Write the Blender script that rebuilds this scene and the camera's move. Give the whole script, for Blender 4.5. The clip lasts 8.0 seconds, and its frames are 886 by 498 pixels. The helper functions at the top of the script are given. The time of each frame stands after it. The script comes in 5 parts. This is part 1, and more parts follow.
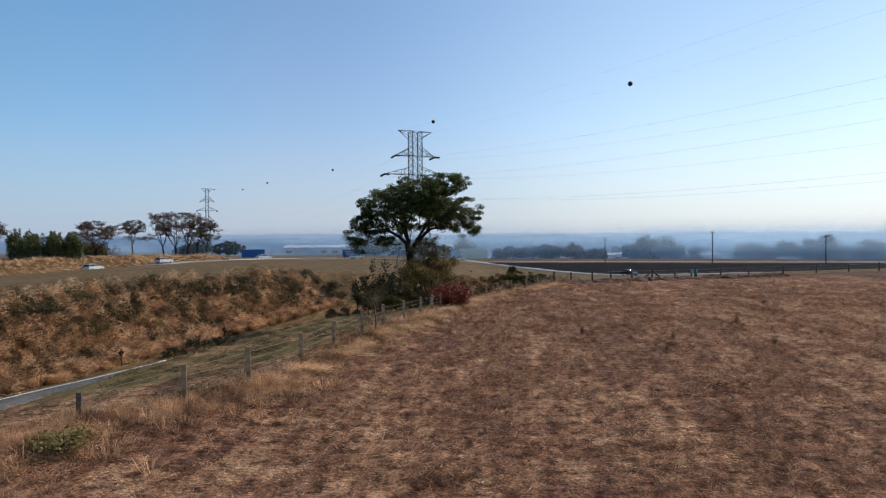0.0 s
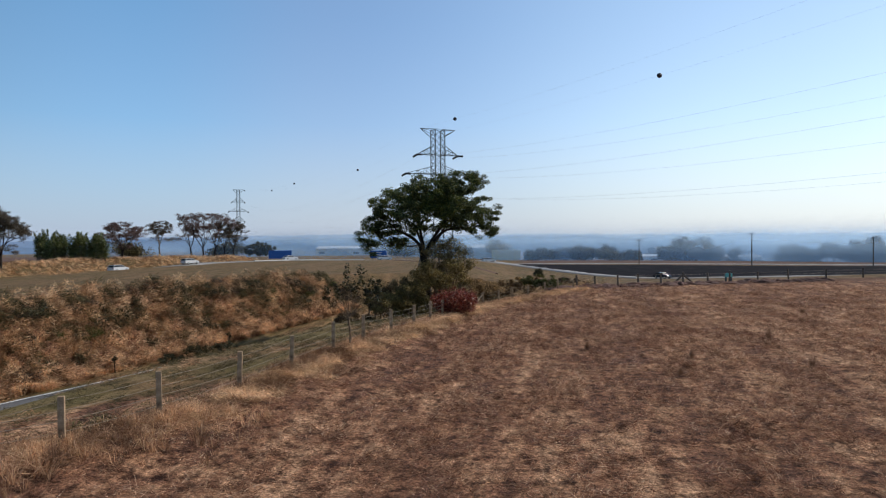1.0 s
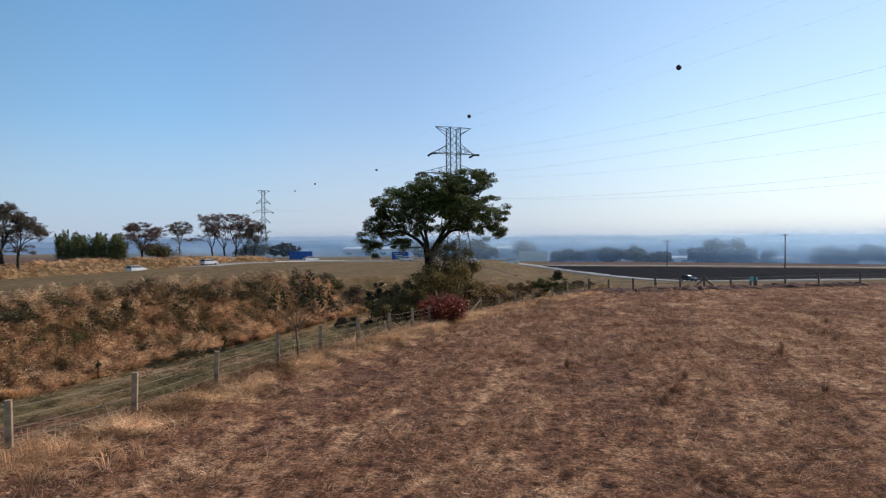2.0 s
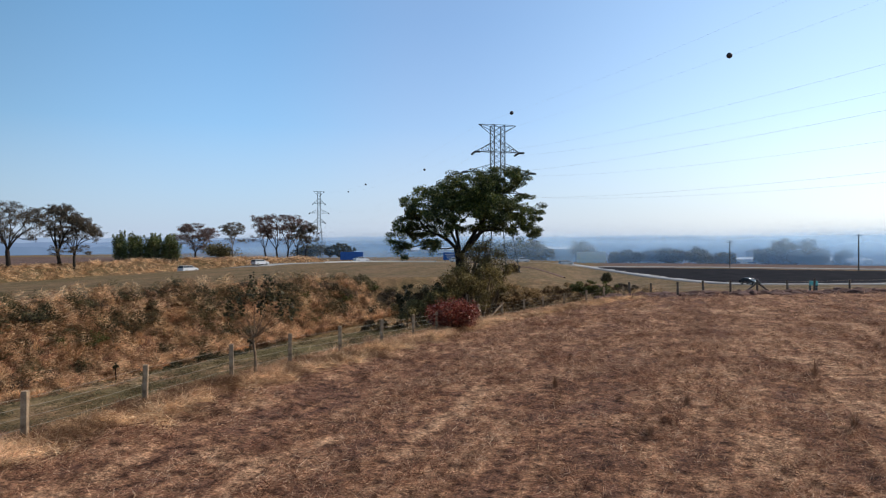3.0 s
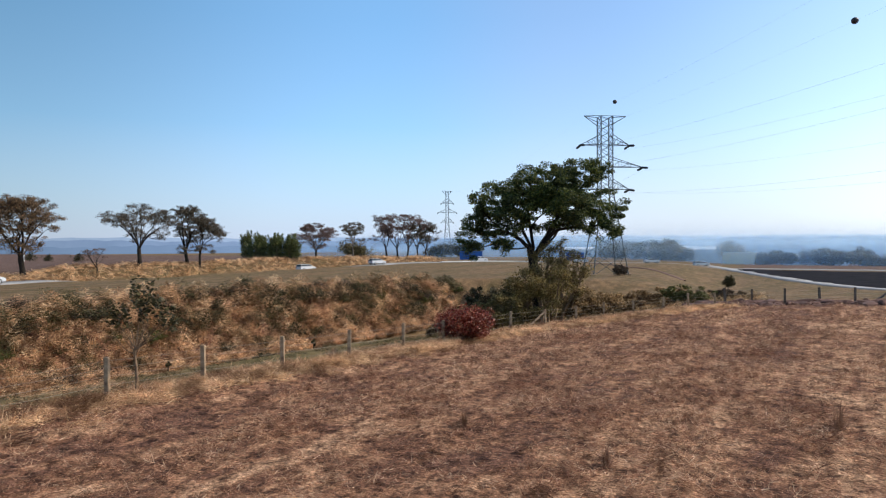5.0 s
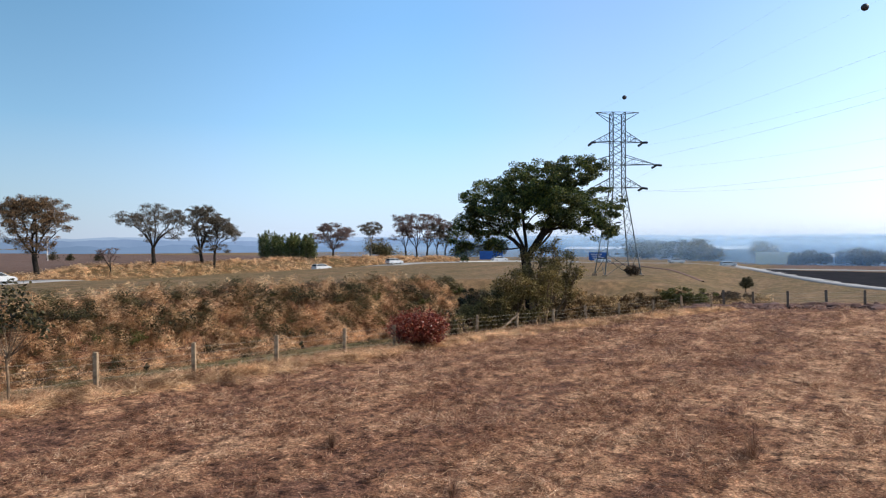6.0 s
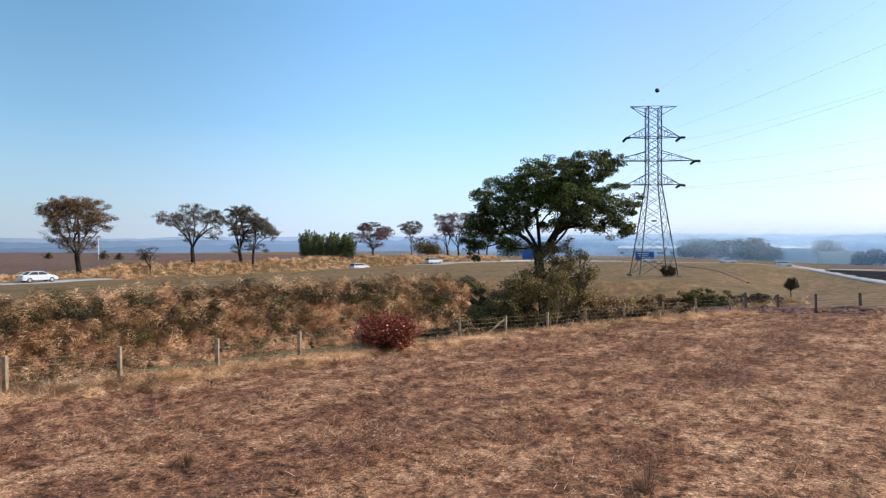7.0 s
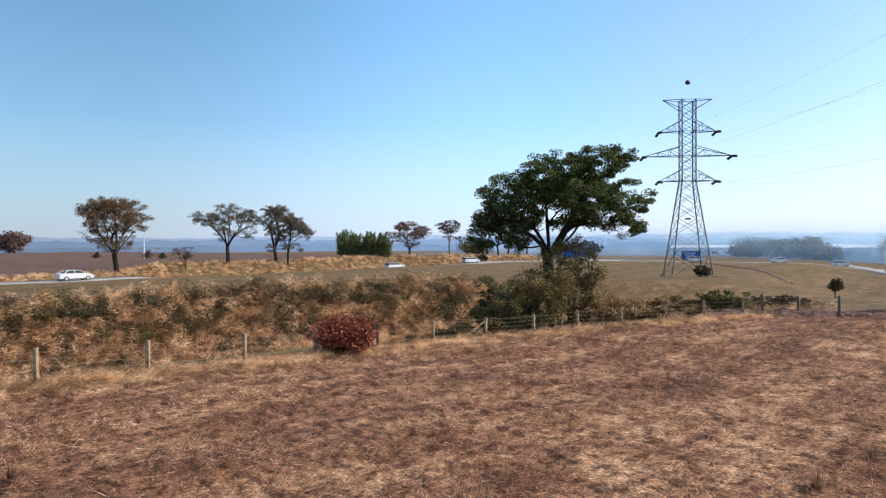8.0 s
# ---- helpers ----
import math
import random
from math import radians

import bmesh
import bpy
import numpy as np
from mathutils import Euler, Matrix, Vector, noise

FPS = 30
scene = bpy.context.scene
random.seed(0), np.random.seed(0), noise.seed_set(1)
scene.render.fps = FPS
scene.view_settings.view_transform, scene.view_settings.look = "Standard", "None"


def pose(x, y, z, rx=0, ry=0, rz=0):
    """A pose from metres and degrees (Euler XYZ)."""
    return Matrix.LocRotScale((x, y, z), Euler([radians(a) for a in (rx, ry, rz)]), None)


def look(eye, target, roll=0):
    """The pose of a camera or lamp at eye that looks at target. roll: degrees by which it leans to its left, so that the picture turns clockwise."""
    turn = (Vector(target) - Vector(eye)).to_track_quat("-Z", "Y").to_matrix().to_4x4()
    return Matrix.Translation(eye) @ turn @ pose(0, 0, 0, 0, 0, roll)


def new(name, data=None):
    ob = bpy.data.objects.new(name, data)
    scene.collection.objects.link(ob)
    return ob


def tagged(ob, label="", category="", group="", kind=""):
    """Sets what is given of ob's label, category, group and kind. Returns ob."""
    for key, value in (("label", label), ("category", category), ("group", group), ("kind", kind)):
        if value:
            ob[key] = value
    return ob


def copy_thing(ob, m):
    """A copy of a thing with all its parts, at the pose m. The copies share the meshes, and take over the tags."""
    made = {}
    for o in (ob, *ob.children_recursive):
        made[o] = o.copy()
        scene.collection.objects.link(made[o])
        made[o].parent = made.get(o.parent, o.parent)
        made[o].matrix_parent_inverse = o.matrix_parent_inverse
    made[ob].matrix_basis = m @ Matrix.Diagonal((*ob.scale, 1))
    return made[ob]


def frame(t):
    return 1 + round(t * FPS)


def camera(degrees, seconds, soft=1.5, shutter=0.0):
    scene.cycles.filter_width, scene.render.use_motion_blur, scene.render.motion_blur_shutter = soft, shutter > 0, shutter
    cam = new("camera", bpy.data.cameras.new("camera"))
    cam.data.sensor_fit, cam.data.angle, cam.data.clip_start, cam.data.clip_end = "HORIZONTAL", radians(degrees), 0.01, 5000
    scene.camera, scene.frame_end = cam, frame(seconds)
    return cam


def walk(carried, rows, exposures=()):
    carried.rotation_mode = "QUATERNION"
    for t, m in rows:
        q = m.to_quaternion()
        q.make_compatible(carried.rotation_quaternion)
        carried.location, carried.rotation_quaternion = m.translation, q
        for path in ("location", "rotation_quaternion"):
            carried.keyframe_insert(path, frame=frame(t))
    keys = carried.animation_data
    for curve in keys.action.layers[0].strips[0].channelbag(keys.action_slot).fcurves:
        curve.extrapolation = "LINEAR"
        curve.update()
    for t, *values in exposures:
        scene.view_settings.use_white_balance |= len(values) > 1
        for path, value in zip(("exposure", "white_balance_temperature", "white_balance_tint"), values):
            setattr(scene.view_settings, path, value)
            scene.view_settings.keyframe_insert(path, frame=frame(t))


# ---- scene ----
cam = camera(65.1, 8.0, soft=1.2)
METRES, EYE, TILT, LEAN, TURN = 36.0, 4.96, -1.0, 0.4, 0.0
ROWS = [
    (0.0, 0.0, 0.0, 0.0, -0.0, 0.0, 0.0),
    (0.5, 0.0295, 0.0606, 0.0018, 1.78, 0.04, -0.07),
    (1.0, 0.0621, 0.1162, 0.0034, 2.9, 0.08, -0.11),
    (1.5, 0.0966, 0.168, 0.0051, 3.89, 0.11, -0.17),
    (3.0, 0.209, 0.3122, 0.0087, 10.4, 0.16, -0.34),
    (3.5, 0.2489, 0.3573, 0.0095, 13.8, 0.12, -0.4),
    (4.0, 0.2902, 0.402, 0.0104, 17.21, 0.07, -0.46),
    (5.5, 0.4155, 0.5374, 0.0127, 23.72, 0.01, -0.54),
    (6.0, 0.4569, 0.584, 0.0146, 24.85, -0.03, -0.55),
    (6.5, 0.4976, 0.6323, 0.0159, 26.44, -0.07, -0.55),
    (7.0, 0.5384, 0.6809, 0.0166, 29.39, -0.14, -0.54),
    (7.5, 0.5778, 0.7315, 0.0162, 32.13, -0.19, -0.53),
    (8.0, 0.6158, 0.7832, 0.0166, 33.75, -0.23, -0.51),
]
walk(cam, [(t, pose(0, 0, EYE, TILT, LEAN, TURN) @ pose(METRES * x, METRES * y, METRES * z, 90 + pitch, roll, yaw)) for t, x, y, z, yaw, pitch, roll in ROWS], exposures=((0.0, -0.12), (4.0, 0.25), (8.0, 0.62)))

# ---- world, sun and light ----
SUN_TURN, SUN_HEIGHT = 62.0, 43.0          # degrees clockwise from +y, degrees above the horizon
world = bpy.data.worlds.new("world")
scene.world = world
world.use_nodes = True
wn, wl = world.node_tree.nodes, world.node_tree.links
wn.clear()
sky = wn.new("ShaderNodeTexSky")
sky.sky_type, sky.sun_disc = "NISHITA", False
sky.sun_elevation, sky.sun_rotation = radians(SUN_HEIGHT), radians(SUN_TURN)
sky.air_density, sky.dust_density, sky.ozone_density, sky.altitude = 1.0, 1.0, 0.6, 1600
back = wn.new("ShaderNodeBackground")
back.inputs["Strength"].default_value = 0.265
wout = wn.new("ShaderNodeOutputWorld")
tone = wn.new("ShaderNodeMix")
tone.data_type, tone.blend_type = "RGBA", "MULTIPLY"
tone.inputs[0].default_value, tone.inputs[7].default_value = 1.0, (0.91, 0.965, 1.11, 1)
wl.new(sky.outputs[0], tone.inputs[6])
haze = wn.new("ShaderNodeMix")
haze.data_type = "RGBA"
haze.inputs[0].default_value, haze.inputs[7].default_value = 0.36, (1.75, 2.9, 4.3, 1)
wl.new(tone.outputs[2], haze.inputs[6])
# hazy air: whiter and brighter towards the sun's side, deeper blue away from it
BRIGHT_SIDE = SUN_TURN + 11               # the dusty air glows most a little past the sun
SUN_SIDE = (math.sin(radians(BRIGHT_SIDE)), math.cos(radians(BRIGHT_SIDE)), 0.0)
GLOW = [(0.0, (0.285, 0.37, 0.37)), (0.16, (0.295, 0.388, 0.372)), (0.415, (0.468, 0.596, 0.608)), (0.544, (0.568, 0.590, 0.582)), (0.815, (0.88, 0.81, 0.69)), (1.0, (1.1, 0.97, 0.76))]


# low, dusty air over the horizon, also painted on the far ridges: greyer away from the sun, near white towards it
LOW_HAZE = [(0.0, (0.34, 0.40, 0.50)), (0.11, (0.345, 0.40, 0.49)), (0.36, (0.51, 0.59, 0.76)), (0.62, (0.59, 0.66, 0.79)), (0.87, (0.88, 0.94, 1.0)), (1.0, (0.92, 0.96, 1.0))]


def sun_side_ramp(ns, ls, vec, stops):
    """A tone of the air for a direction, by its angle from the sun's side."""
    unit = ns.new("ShaderNodeVectorMath")
    unit.operation = "NORMALIZE"
    ls.new(vec, unit.inputs[0])
    dot = ns.new("ShaderNodeVectorMath")
    dot.operation = "DOT_PRODUCT"
    dot.inputs[1].default_value = SUN_SIDE
    ls.new(unit.outputs[0], dot.inputs[0])
    fit = ns.new("ShaderNodeMapRange")
    fit.inputs["From Min"].default_value = -1.0
    ls.new(dot.outputs["Value"], fit.inputs["Value"])
    r = ns.new("ShaderNodeValToRGB")
    while len(r.color_ramp.elements) < len(stops):
        r.color_ramp.elements.new(0.5)
    for e, (at, c) in zip(r.color_ramp.elements, stops):
        e.position, e.color = at, (*c, 1)
    r.color_ramp.interpolation = "EASE"
    ls.new(fit.outputs[0], r.inputs["Fac"])
    return r.outputs[0], unit.outputs[0]


way_out = wn.new("ShaderNodeTexCoord").outputs["Generated"]
side, unit = sun_side_ramp(wn, wl, way_out, GLOW)
dust = sun_side_ramp(wn, wl, way_out, LOW_HAZE)[0]
glow = wn.new("ShaderNodeMix")
glow.data_type, glow.blend_type = "RGBA", "MULTIPLY"
glow.inputs[0].default_value = 1.0
wl.new(haze.outputs[2], glow.inputs[6])
wl.new(side, glow.inputs[7])
rise = wn.new("ShaderNodeSeparateXYZ")
wl.new(unit, rise.inputs[0])
thick = wn.new("ShaderNodeValToRGB")
for _k in range(2):
    thick.color_ramp.elements.new(0.5)
for _e, (_at, _v) in zip(thick.color_ramp.elements, ((0.0, 0.92), (0.07, 0.55), (0.16, 0.12), (0.30, 0.0))):
    _e.position, _e.color = _at, (_v, _v, _v, 1)
wl.new(rise.outputs[2], thick.inputs["Fac"])
dusty = wn.new("ShaderNodeMix")
dusty.data_type, dusty.blend_type = "RGBA", "MULTIPLY"
dusty.inputs[0].default_value, dusty.inputs[7].default_value = 1.0, (3.45, 3.45, 3.45, 1)
wl.new(dust, dusty.inputs[6])
air = wn.new("ShaderNodeMix")
air.data_type = "RGBA"
wl.new(thick.outputs[0], air.inputs[0])
wl.new(glow.outputs[2], air.inputs[6])
wl.new(dusty.outputs[2], air.inputs[7])
wl.new(air.outputs[2], back.inputs["Color"])
wl.new(back.outputs[0], wout.inputs["Surface"])

sun = new("sun", bpy.data.lights.new("sun", "SUN"))
sun.data.energy, sun.data.angle, sun.data.color = 3.8, radians(0.6), (1.0, 0.90, 0.78)
_st, _sh = radians(SUN_TURN), radians(SUN_HEIGHT)
SUN_AT = Vector((math.sin(_st) * math.cos(_sh), math.cos(_st) * math.cos(_sh), math.sin(_sh)))
sun.matrix_world = look(SUN_AT * 100, (0, 0, 0))


# ---- materials ----
def _nodes(name):
    m = bpy.data.materials.new(name)
    m.use_nodes = True
    return m, m.node_tree.nodes, m.node_tree.links, m.node_tree.nodes["Principled BSDF"]


def ramp_node(ns, stops):
    r = ns.new("ShaderNodeValToRGB")
    while len(r.color_ramp.elements) < len(stops):
        r.color_ramp.elements.new(0.5)
    for e, (p, c) in zip(r.color_ramp.elements, stops):
        e.position, e.color = p, (*c, 1)
    return r


def noise_node(ns, ls, vec, scale, detail=4, rough=0.55, dist=0.0):
    n = ns.new("ShaderNodeTexNoise")
    n.inputs["Scale"].default_value, n.inputs["Detail"].default_value = scale, detail
    n.inputs["Roughness"].default_value, n.inputs["Distortion"].default_value = rough, dist
    ls.new(vec, n.inputs["Vector"])
    return n


def mixc(ns, ls, fac, a, b, mode="MIX"):
    x = ns.new("ShaderNodeMix")
    x.data_type, x.blend_type = "RGBA", mode
    for key, v in ((0, fac), (6, a), (7, b)):
        if isinstance(v, (int, float)):
            x.inputs[key].default_value = v
        elif isinstance(v, tuple):
            x.inputs[key].default_value = (*v, 1)
        else:
            ls.new(v, x.inputs[key])
    return x.outputs[2]


def solid(name, stops, scale=6.0, rough=0.8, metal=0.0, bump=0.0, bump_scale=40.0, fine=60.0, spec=0.3):
    """A surface with colour noise at two sizes and a fine relief."""
    m, ns, ls, p = _nodes(name)
    co = ns.new("ShaderNodeTexCoord").outputs["Object"]
    n = noise_node(ns, ls, co, scale, 6)
    r = ramp_node(ns, stops)
    ls.new(n.outputs["Fac"], r.inputs["Fac"])
    n2 = noise_node(ns, ls, co, fine, 3)
    g = ramp_node(ns, [(0.3, (0.78, 0.78, 0.78)), (0.7, (1.12, 1.12, 1.12))])
    ls.new(n2.outputs["Fac"], g.inputs["Fac"])
    ls.new(mixc(ns, ls, 1.0, r.outputs[0], g.outputs[0], "MULTIPLY"), p.inputs["Base Color"])
    p.inputs["Roughness"].default_value, p.inputs["Metallic"].default_value = rough, metal
    p.inputs["Specular IOR Level"].default_value = spec
    if bump:
        b = ns.new("ShaderNodeBump")
        b.inputs["Strength"].default_value, b.inputs["Distance"].default_value = bump, 0.02
        nb = noise_node(ns, ls, co, bump_scale, 5)
        ls.new(nb.outputs["Fac"], b.inputs["Height"])
        ls.new(b.outputs[0], p.inputs["Normal"])
    return m


def foliage(name, stops, thin=0.3, rough=0.7, patch=0.35, patch_tint=(0.6, 0.55, 0.45), clump=0.0):
    """Leaves or blades: colour by blade, tinted in patches, some light coming through."""
    m, ns, ls, p = _nodes(name)
    geo = ns.new("ShaderNodeNewGeometry")
    r = ramp_node(ns, stops)
    ls.new(geo.outputs["Random Per Island"], r.inputs["Fac"])
    n = noise_node(ns, ls, geo.outputs["Position"], patch, 3)
    f = ramp_node(ns, [(0.4, (0, 0, 0)), (0.65, (0.8, 0.8, 0.8))])
    ls.new(n.outputs["Fac"], f.inputs["Fac"])
    tint = mixc(ns, ls, 1.0, r.outputs[0], patch_tint, "MULTIPLY")
    c = mixc(ns, ls, f.outputs[0], r.outputs[0], tint)
    if clump:
        n3 = noise_node(ns, ls, geo.outputs["Position"], clump, 2)
        g = ramp_node(ns, [(0.40, (0.38, 0.32, 0.29)), (0.5, (0.95, 0.92, 0.90)), (0.60, (1.36, 1.34, 1.32))])
        ls.new(n3.outputs["Fac"], g.inputs["Fac"])
        c = mixc(ns, ls, 1.0, c, g.outputs[0], "MULTIPLY")
    ls.new(c, p.inputs["Base Color"])
    p.inputs["Roughness"].default_value = rough
    p.inputs["Specular IOR Level"].default_value = 0.25
    if thin:
        t = ns.new("ShaderNodeBsdfTranslucent")
        ls.new(c, t.inputs["Color"])
        mx = ns.new("ShaderNodeMixShader")
        mx.inputs[0].default_value = thin
        ls.new(p.outputs[0], mx.inputs[1])
        ls.new(t.outputs[0], mx.inputs[2])
        ls.new(mx.outputs[0], ns["Material Output"].inputs["Surface"])
    return m


def ground_material():
    """Soil, straw, green turf, burnt ground and red earth, mixed by the plan's zones."""
    m, ns, ls, p = _nodes("ground")
    co = ns.new("ShaderNodeNewGeometry").outputs["Position"]
    flat = ns.new("ShaderNodeMapping")
    flat.inputs["Scale"].default_value = (1.25, 0.2, 1.0)
    swing = ns.new("ShaderNodeMapping")
    swing.inputs["Rotation"].default_value = (0, 0, radians(7))
    ls.new(co, swing.inputs["Vector"])
    ls.new(swing.outputs[0], flat.inputs["Vector"])
    zone = ns.new("ShaderNodeAttribute")
    zone.attribute_name = "zone"
    z2 = ns.new("ShaderNodeAttribute")
    z2.attribute_name = "zone_b"
    zs, zt = ns.new("ShaderNodeSeparateColor"), ns.new("ShaderNodeSeparateColor")
    ls.new(zone.outputs["Color"], zs.inputs[0])
    ls.new(z2.outputs["Color"], zt.inputs[0])
    big = noise_node(ns, ls, flat.outputs[0], 0.22, 5, 0.6)
    mid = noise_node(ns, ls, flat.outputs[0], 1.3, 6, 0.65)
    fine = noise_node(ns, ls, co, 11.0, 8, 0.78)
    # dry field: a mat of mauve, red-brown, tan and straw-coloured litter, lying in streaks
    add = ns.new("ShaderNodeMath")
    add.operation = "ADD"
    ls.new(big.outputs["Fac"], add.inputs[0])
    ls.new(mid.outputs["Fac"], add.inputs[1])
    tint = noise_node(ns, ls, co, 0.6, 4, 0.6)
    both = ns.new("ShaderNodeMath")
    both.operation = "ADD"
    ls.new(add.outputs[0], both.inputs[0])
    ls.new(tint.outputs["Fac"], both.inputs[1])
    cover = ns.new("ShaderNodeMapRange")
    cover.inputs["From Min"].default_value, cover.inputs["From Max"].default_value = 1.2, 1.8
    thicker = ns.new("ShaderNodeMath")
    thicker.operation = "MULTIPLY_ADD"
    thicker.inputs[1].default_value = 0.13
    ls.new(zt.outputs[2], thicker.inputs[0])
    ls.new(both.outputs[0], thicker.inputs[2])
    ls.new(thicker.outputs[0], cover.inputs["Value"])
    mat = ramp_node(ns, [(0.18, (0.122, 0.060, 0.039)), (0.40, (0.162, 0.079, 0.046)), (0.58, (0.250, 0.132, 0.076)), (0.82, (0.352, 0.208, 0.124))])
    ls.new(cover.outputs[0], mat.inputs["Fac"])
    straws = ramp_node(ns, [(0.38, (0.30, 0.27, 0.25)), (0.5, (0.92, 0.90, 0.88)), (0.62, (1.85, 1.85, 1.8))])
    ls.new(fine.outputs["Fac"], straws.inputs["Fac"])
    dry = mixc(ns, ls, 1.0, mat.outputs[0], straws.outputs[0], "MULTIPLY")
    litter = noise_node(ns, ls, co, 2.6, 5, 0.65)
    lit_ramp = ramp_node(ns, [(0.36, (0.26, 0.22, 0.21)), (0.46, (0.92, 0.90, 0.89)), (0.62, (1.6, 1.6, 1.58))])
    ls.new(litter.outputs["Fac"], lit_ramp.inputs["Fac"])
    dry = mixc(ns, ls, 1.0, dry, lit_ramp.outputs[0], "MULTIPLY")
    # mown turf of the plain
    turf = ramp_node(ns, [(0.3, (0.104, 0.070, 0.037)), (0.55, (0.148, 0.100, 0.053)), (0.8, (0.218, 0.143, 0.077))])
    ls.new(mid.outputs["Fac"], turf.inputs["Fac"])
    worn = ramp_node(ns, [(0.40, (0.80, 0.80, 0.78)), (0.52, (1.0, 0.99, 0.98)), (0.62, (1.24, 1.18, 1.16))])
    ls.new(tint.outputs["Fac"], worn.inputs["Fac"])
    broad = ramp_node(ns, [(0.40, (0.84, 0.88, 0.80)), (0.60, (1.14, 1.08, 1.10))])
    ls.new(big.outputs["Fac"], broad.inputs["Fac"])
    grass = mixc(ns, ls, 1.0, mixc(ns, ls, 1.0, turf.outputs[0], worn.outputs[0], "MULTIPLY"), broad.outputs[0], "MULTIPLY")
    col = mixc(ns, ls, zs.outputs[0], dry, grass)
    green = ramp_node(ns, [(0.3, (0.074, 0.056, 0.020)), (0.52, (0.132, 0.102, 0.039)), (0.7, (0.21, 0.145, 0.070))])
    ls.new(mid.outputs["Fac"], green.inputs["Fac"])
    col = mixc(ns, ls, zs.outputs[1], col, green.outputs[0])
    burnt = ramp_node(ns, [(0.3, (0.016, 0.014, 0.016)), (0.7, (0.040, 0.034, 0.034))])
    ls.new(mid.outputs["Fac"], burnt.inputs["Fac"])
    col = mixc(ns, ls, zs.outputs[2], col, burnt.outputs[0])
    red = ramp_node(ns, [(0.3, (0.075, 0.032, 0.022)), (0.7, (0.17, 0.085, 0.055))])
    ls.new(mid.outputs["Fac"], red.inputs["Fac"])
    col = mixc(ns, ls, zt.outputs[0], col, red.outputs[0])
    plough = ramp_node(ns, [(0.3, (0.075, 0.045, 0.036)), (0.7, (0.155, 0.098, 0.075))])
    ls.new(mid.outputs["Fac"], plough.inputs["Fac"])
    col = mixc(ns, ls, zt.outputs[1], col, plough.outputs[0])
    ls.new(col, p.inputs["Base Color"])
    p.inputs["Roughness"].default_value = 0.95
    p.inputs["Specular IOR Level"].default_value = 0.1
    b = ns.new("ShaderNodeBump")
    b.inputs["Strength"].default_value, b.inputs["Distance"].default_value = 1.0, 0.22
    clod = noise_node(ns, ls, co, 3.2, 6, 0.7)
    ls.new(clod.outputs["Fac"], b.inputs["Height"])
    ls.new(b.outputs[0], p.inputs["Normal"])
    return m


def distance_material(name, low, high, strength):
    """Far country as a plain glowing backdrop, the haze of kilometres of air painted into its colour."""
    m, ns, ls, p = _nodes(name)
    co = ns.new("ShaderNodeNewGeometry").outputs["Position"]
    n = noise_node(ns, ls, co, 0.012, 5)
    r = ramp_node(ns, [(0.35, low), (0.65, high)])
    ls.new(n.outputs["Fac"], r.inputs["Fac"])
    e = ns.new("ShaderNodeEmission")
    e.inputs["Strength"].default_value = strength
    side = sun_side_ramp(ns, ls, co, LOW_HAZE)[0]
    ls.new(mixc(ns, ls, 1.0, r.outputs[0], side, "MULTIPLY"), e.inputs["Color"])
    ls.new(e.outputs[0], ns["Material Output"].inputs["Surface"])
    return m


M_GROUND = ground_material()
M_FIELD_BLADE = foliage("dry_blades", [(0.0, (0.14, 0.058, 0.036)), (0.42, (0.325, 0.163, 0.098)), (0.75, (0.62, 0.385, 0.230)), (1.0, (0.90, 0.68, 0.46))], 0.3, 0.75, 0.35, (0.50, 0.37, 0.33), clump=2.6)
M_BROWN_WEED = foliage("brown_weed", [(0.0, (0.14, 0.068, 0.046)), (0.6, (0.30, 0.165, 0.105)), (1.0, (0.47, 0.29, 0.175))], 0.25, 0.8)
M_GOLD = foliage("golden_tussock", [(0.0, (0.42, 0.250, 0.130)), (0.5, (0.76, 0.505, 0.285)), (1.0, (0.91, 0.71, 0.46))], 0.4, 0.75, 0.3, (0.62, 0.52, 0.42), clump=0.9)
M_RUST = foliage("rusty_tussock", [(0.0, (0.26, 0.135, 0.078)), (0.5, (0.56, 0.320, 0.180)), (1.0, (0.77, 0.53, 0.33))], 0.4, 0.75, 0.3, clump=0.9)
M_OLIVE = foliage("olive_leaves", [(0.0, (0.046, 0.038, 0.016)), (0.5, (0.112, 0.090, 0.036)), (1.0, (0.22, 0.165, 0.072))], 0.2, 0.6)
M_SHRUB = foliage("dark_shrub_leaves", [(0.0, (0.018, 0.017, 0.008)), (0.6, (0.050, 0.045, 0.019)), (1.0, (0.135, 0.110, 0.046))], 0.3, 0.55)
# big tree: patch tint above 1 paints sunlit yellow-green patches into the crown
M_BIG_LEAF = foliage("big_tree_leaves", [(0.0, (0.012, 0.020, 0.008)), (0.5, (0.034, 0.050, 0.016)), (0.82, (0.105, 0.120, 0.034)), (1.0, (0.20, 0.178, 0.050))], 0.3, 0.5, 0.3, (1.45, 1.5, 0.95))
M_YELLOW_GREEN = foliage("yellow_green_leaves", [(0.0, (0.050, 0.055, 0.014)), (0.6, (0.115, 0.115, 0.032)), (1.0, (0.20, 0.17, 0.055))], 0.3, 0.6)
M_FRESH = foliage("straw_green_leaves", [(0.0, (0.16, 0.125, 0.040)), (0.5, (0.34, 0.275, 0.100)), (1.0, (0.52, 0.42, 0.19))], 0.4, 0.7)
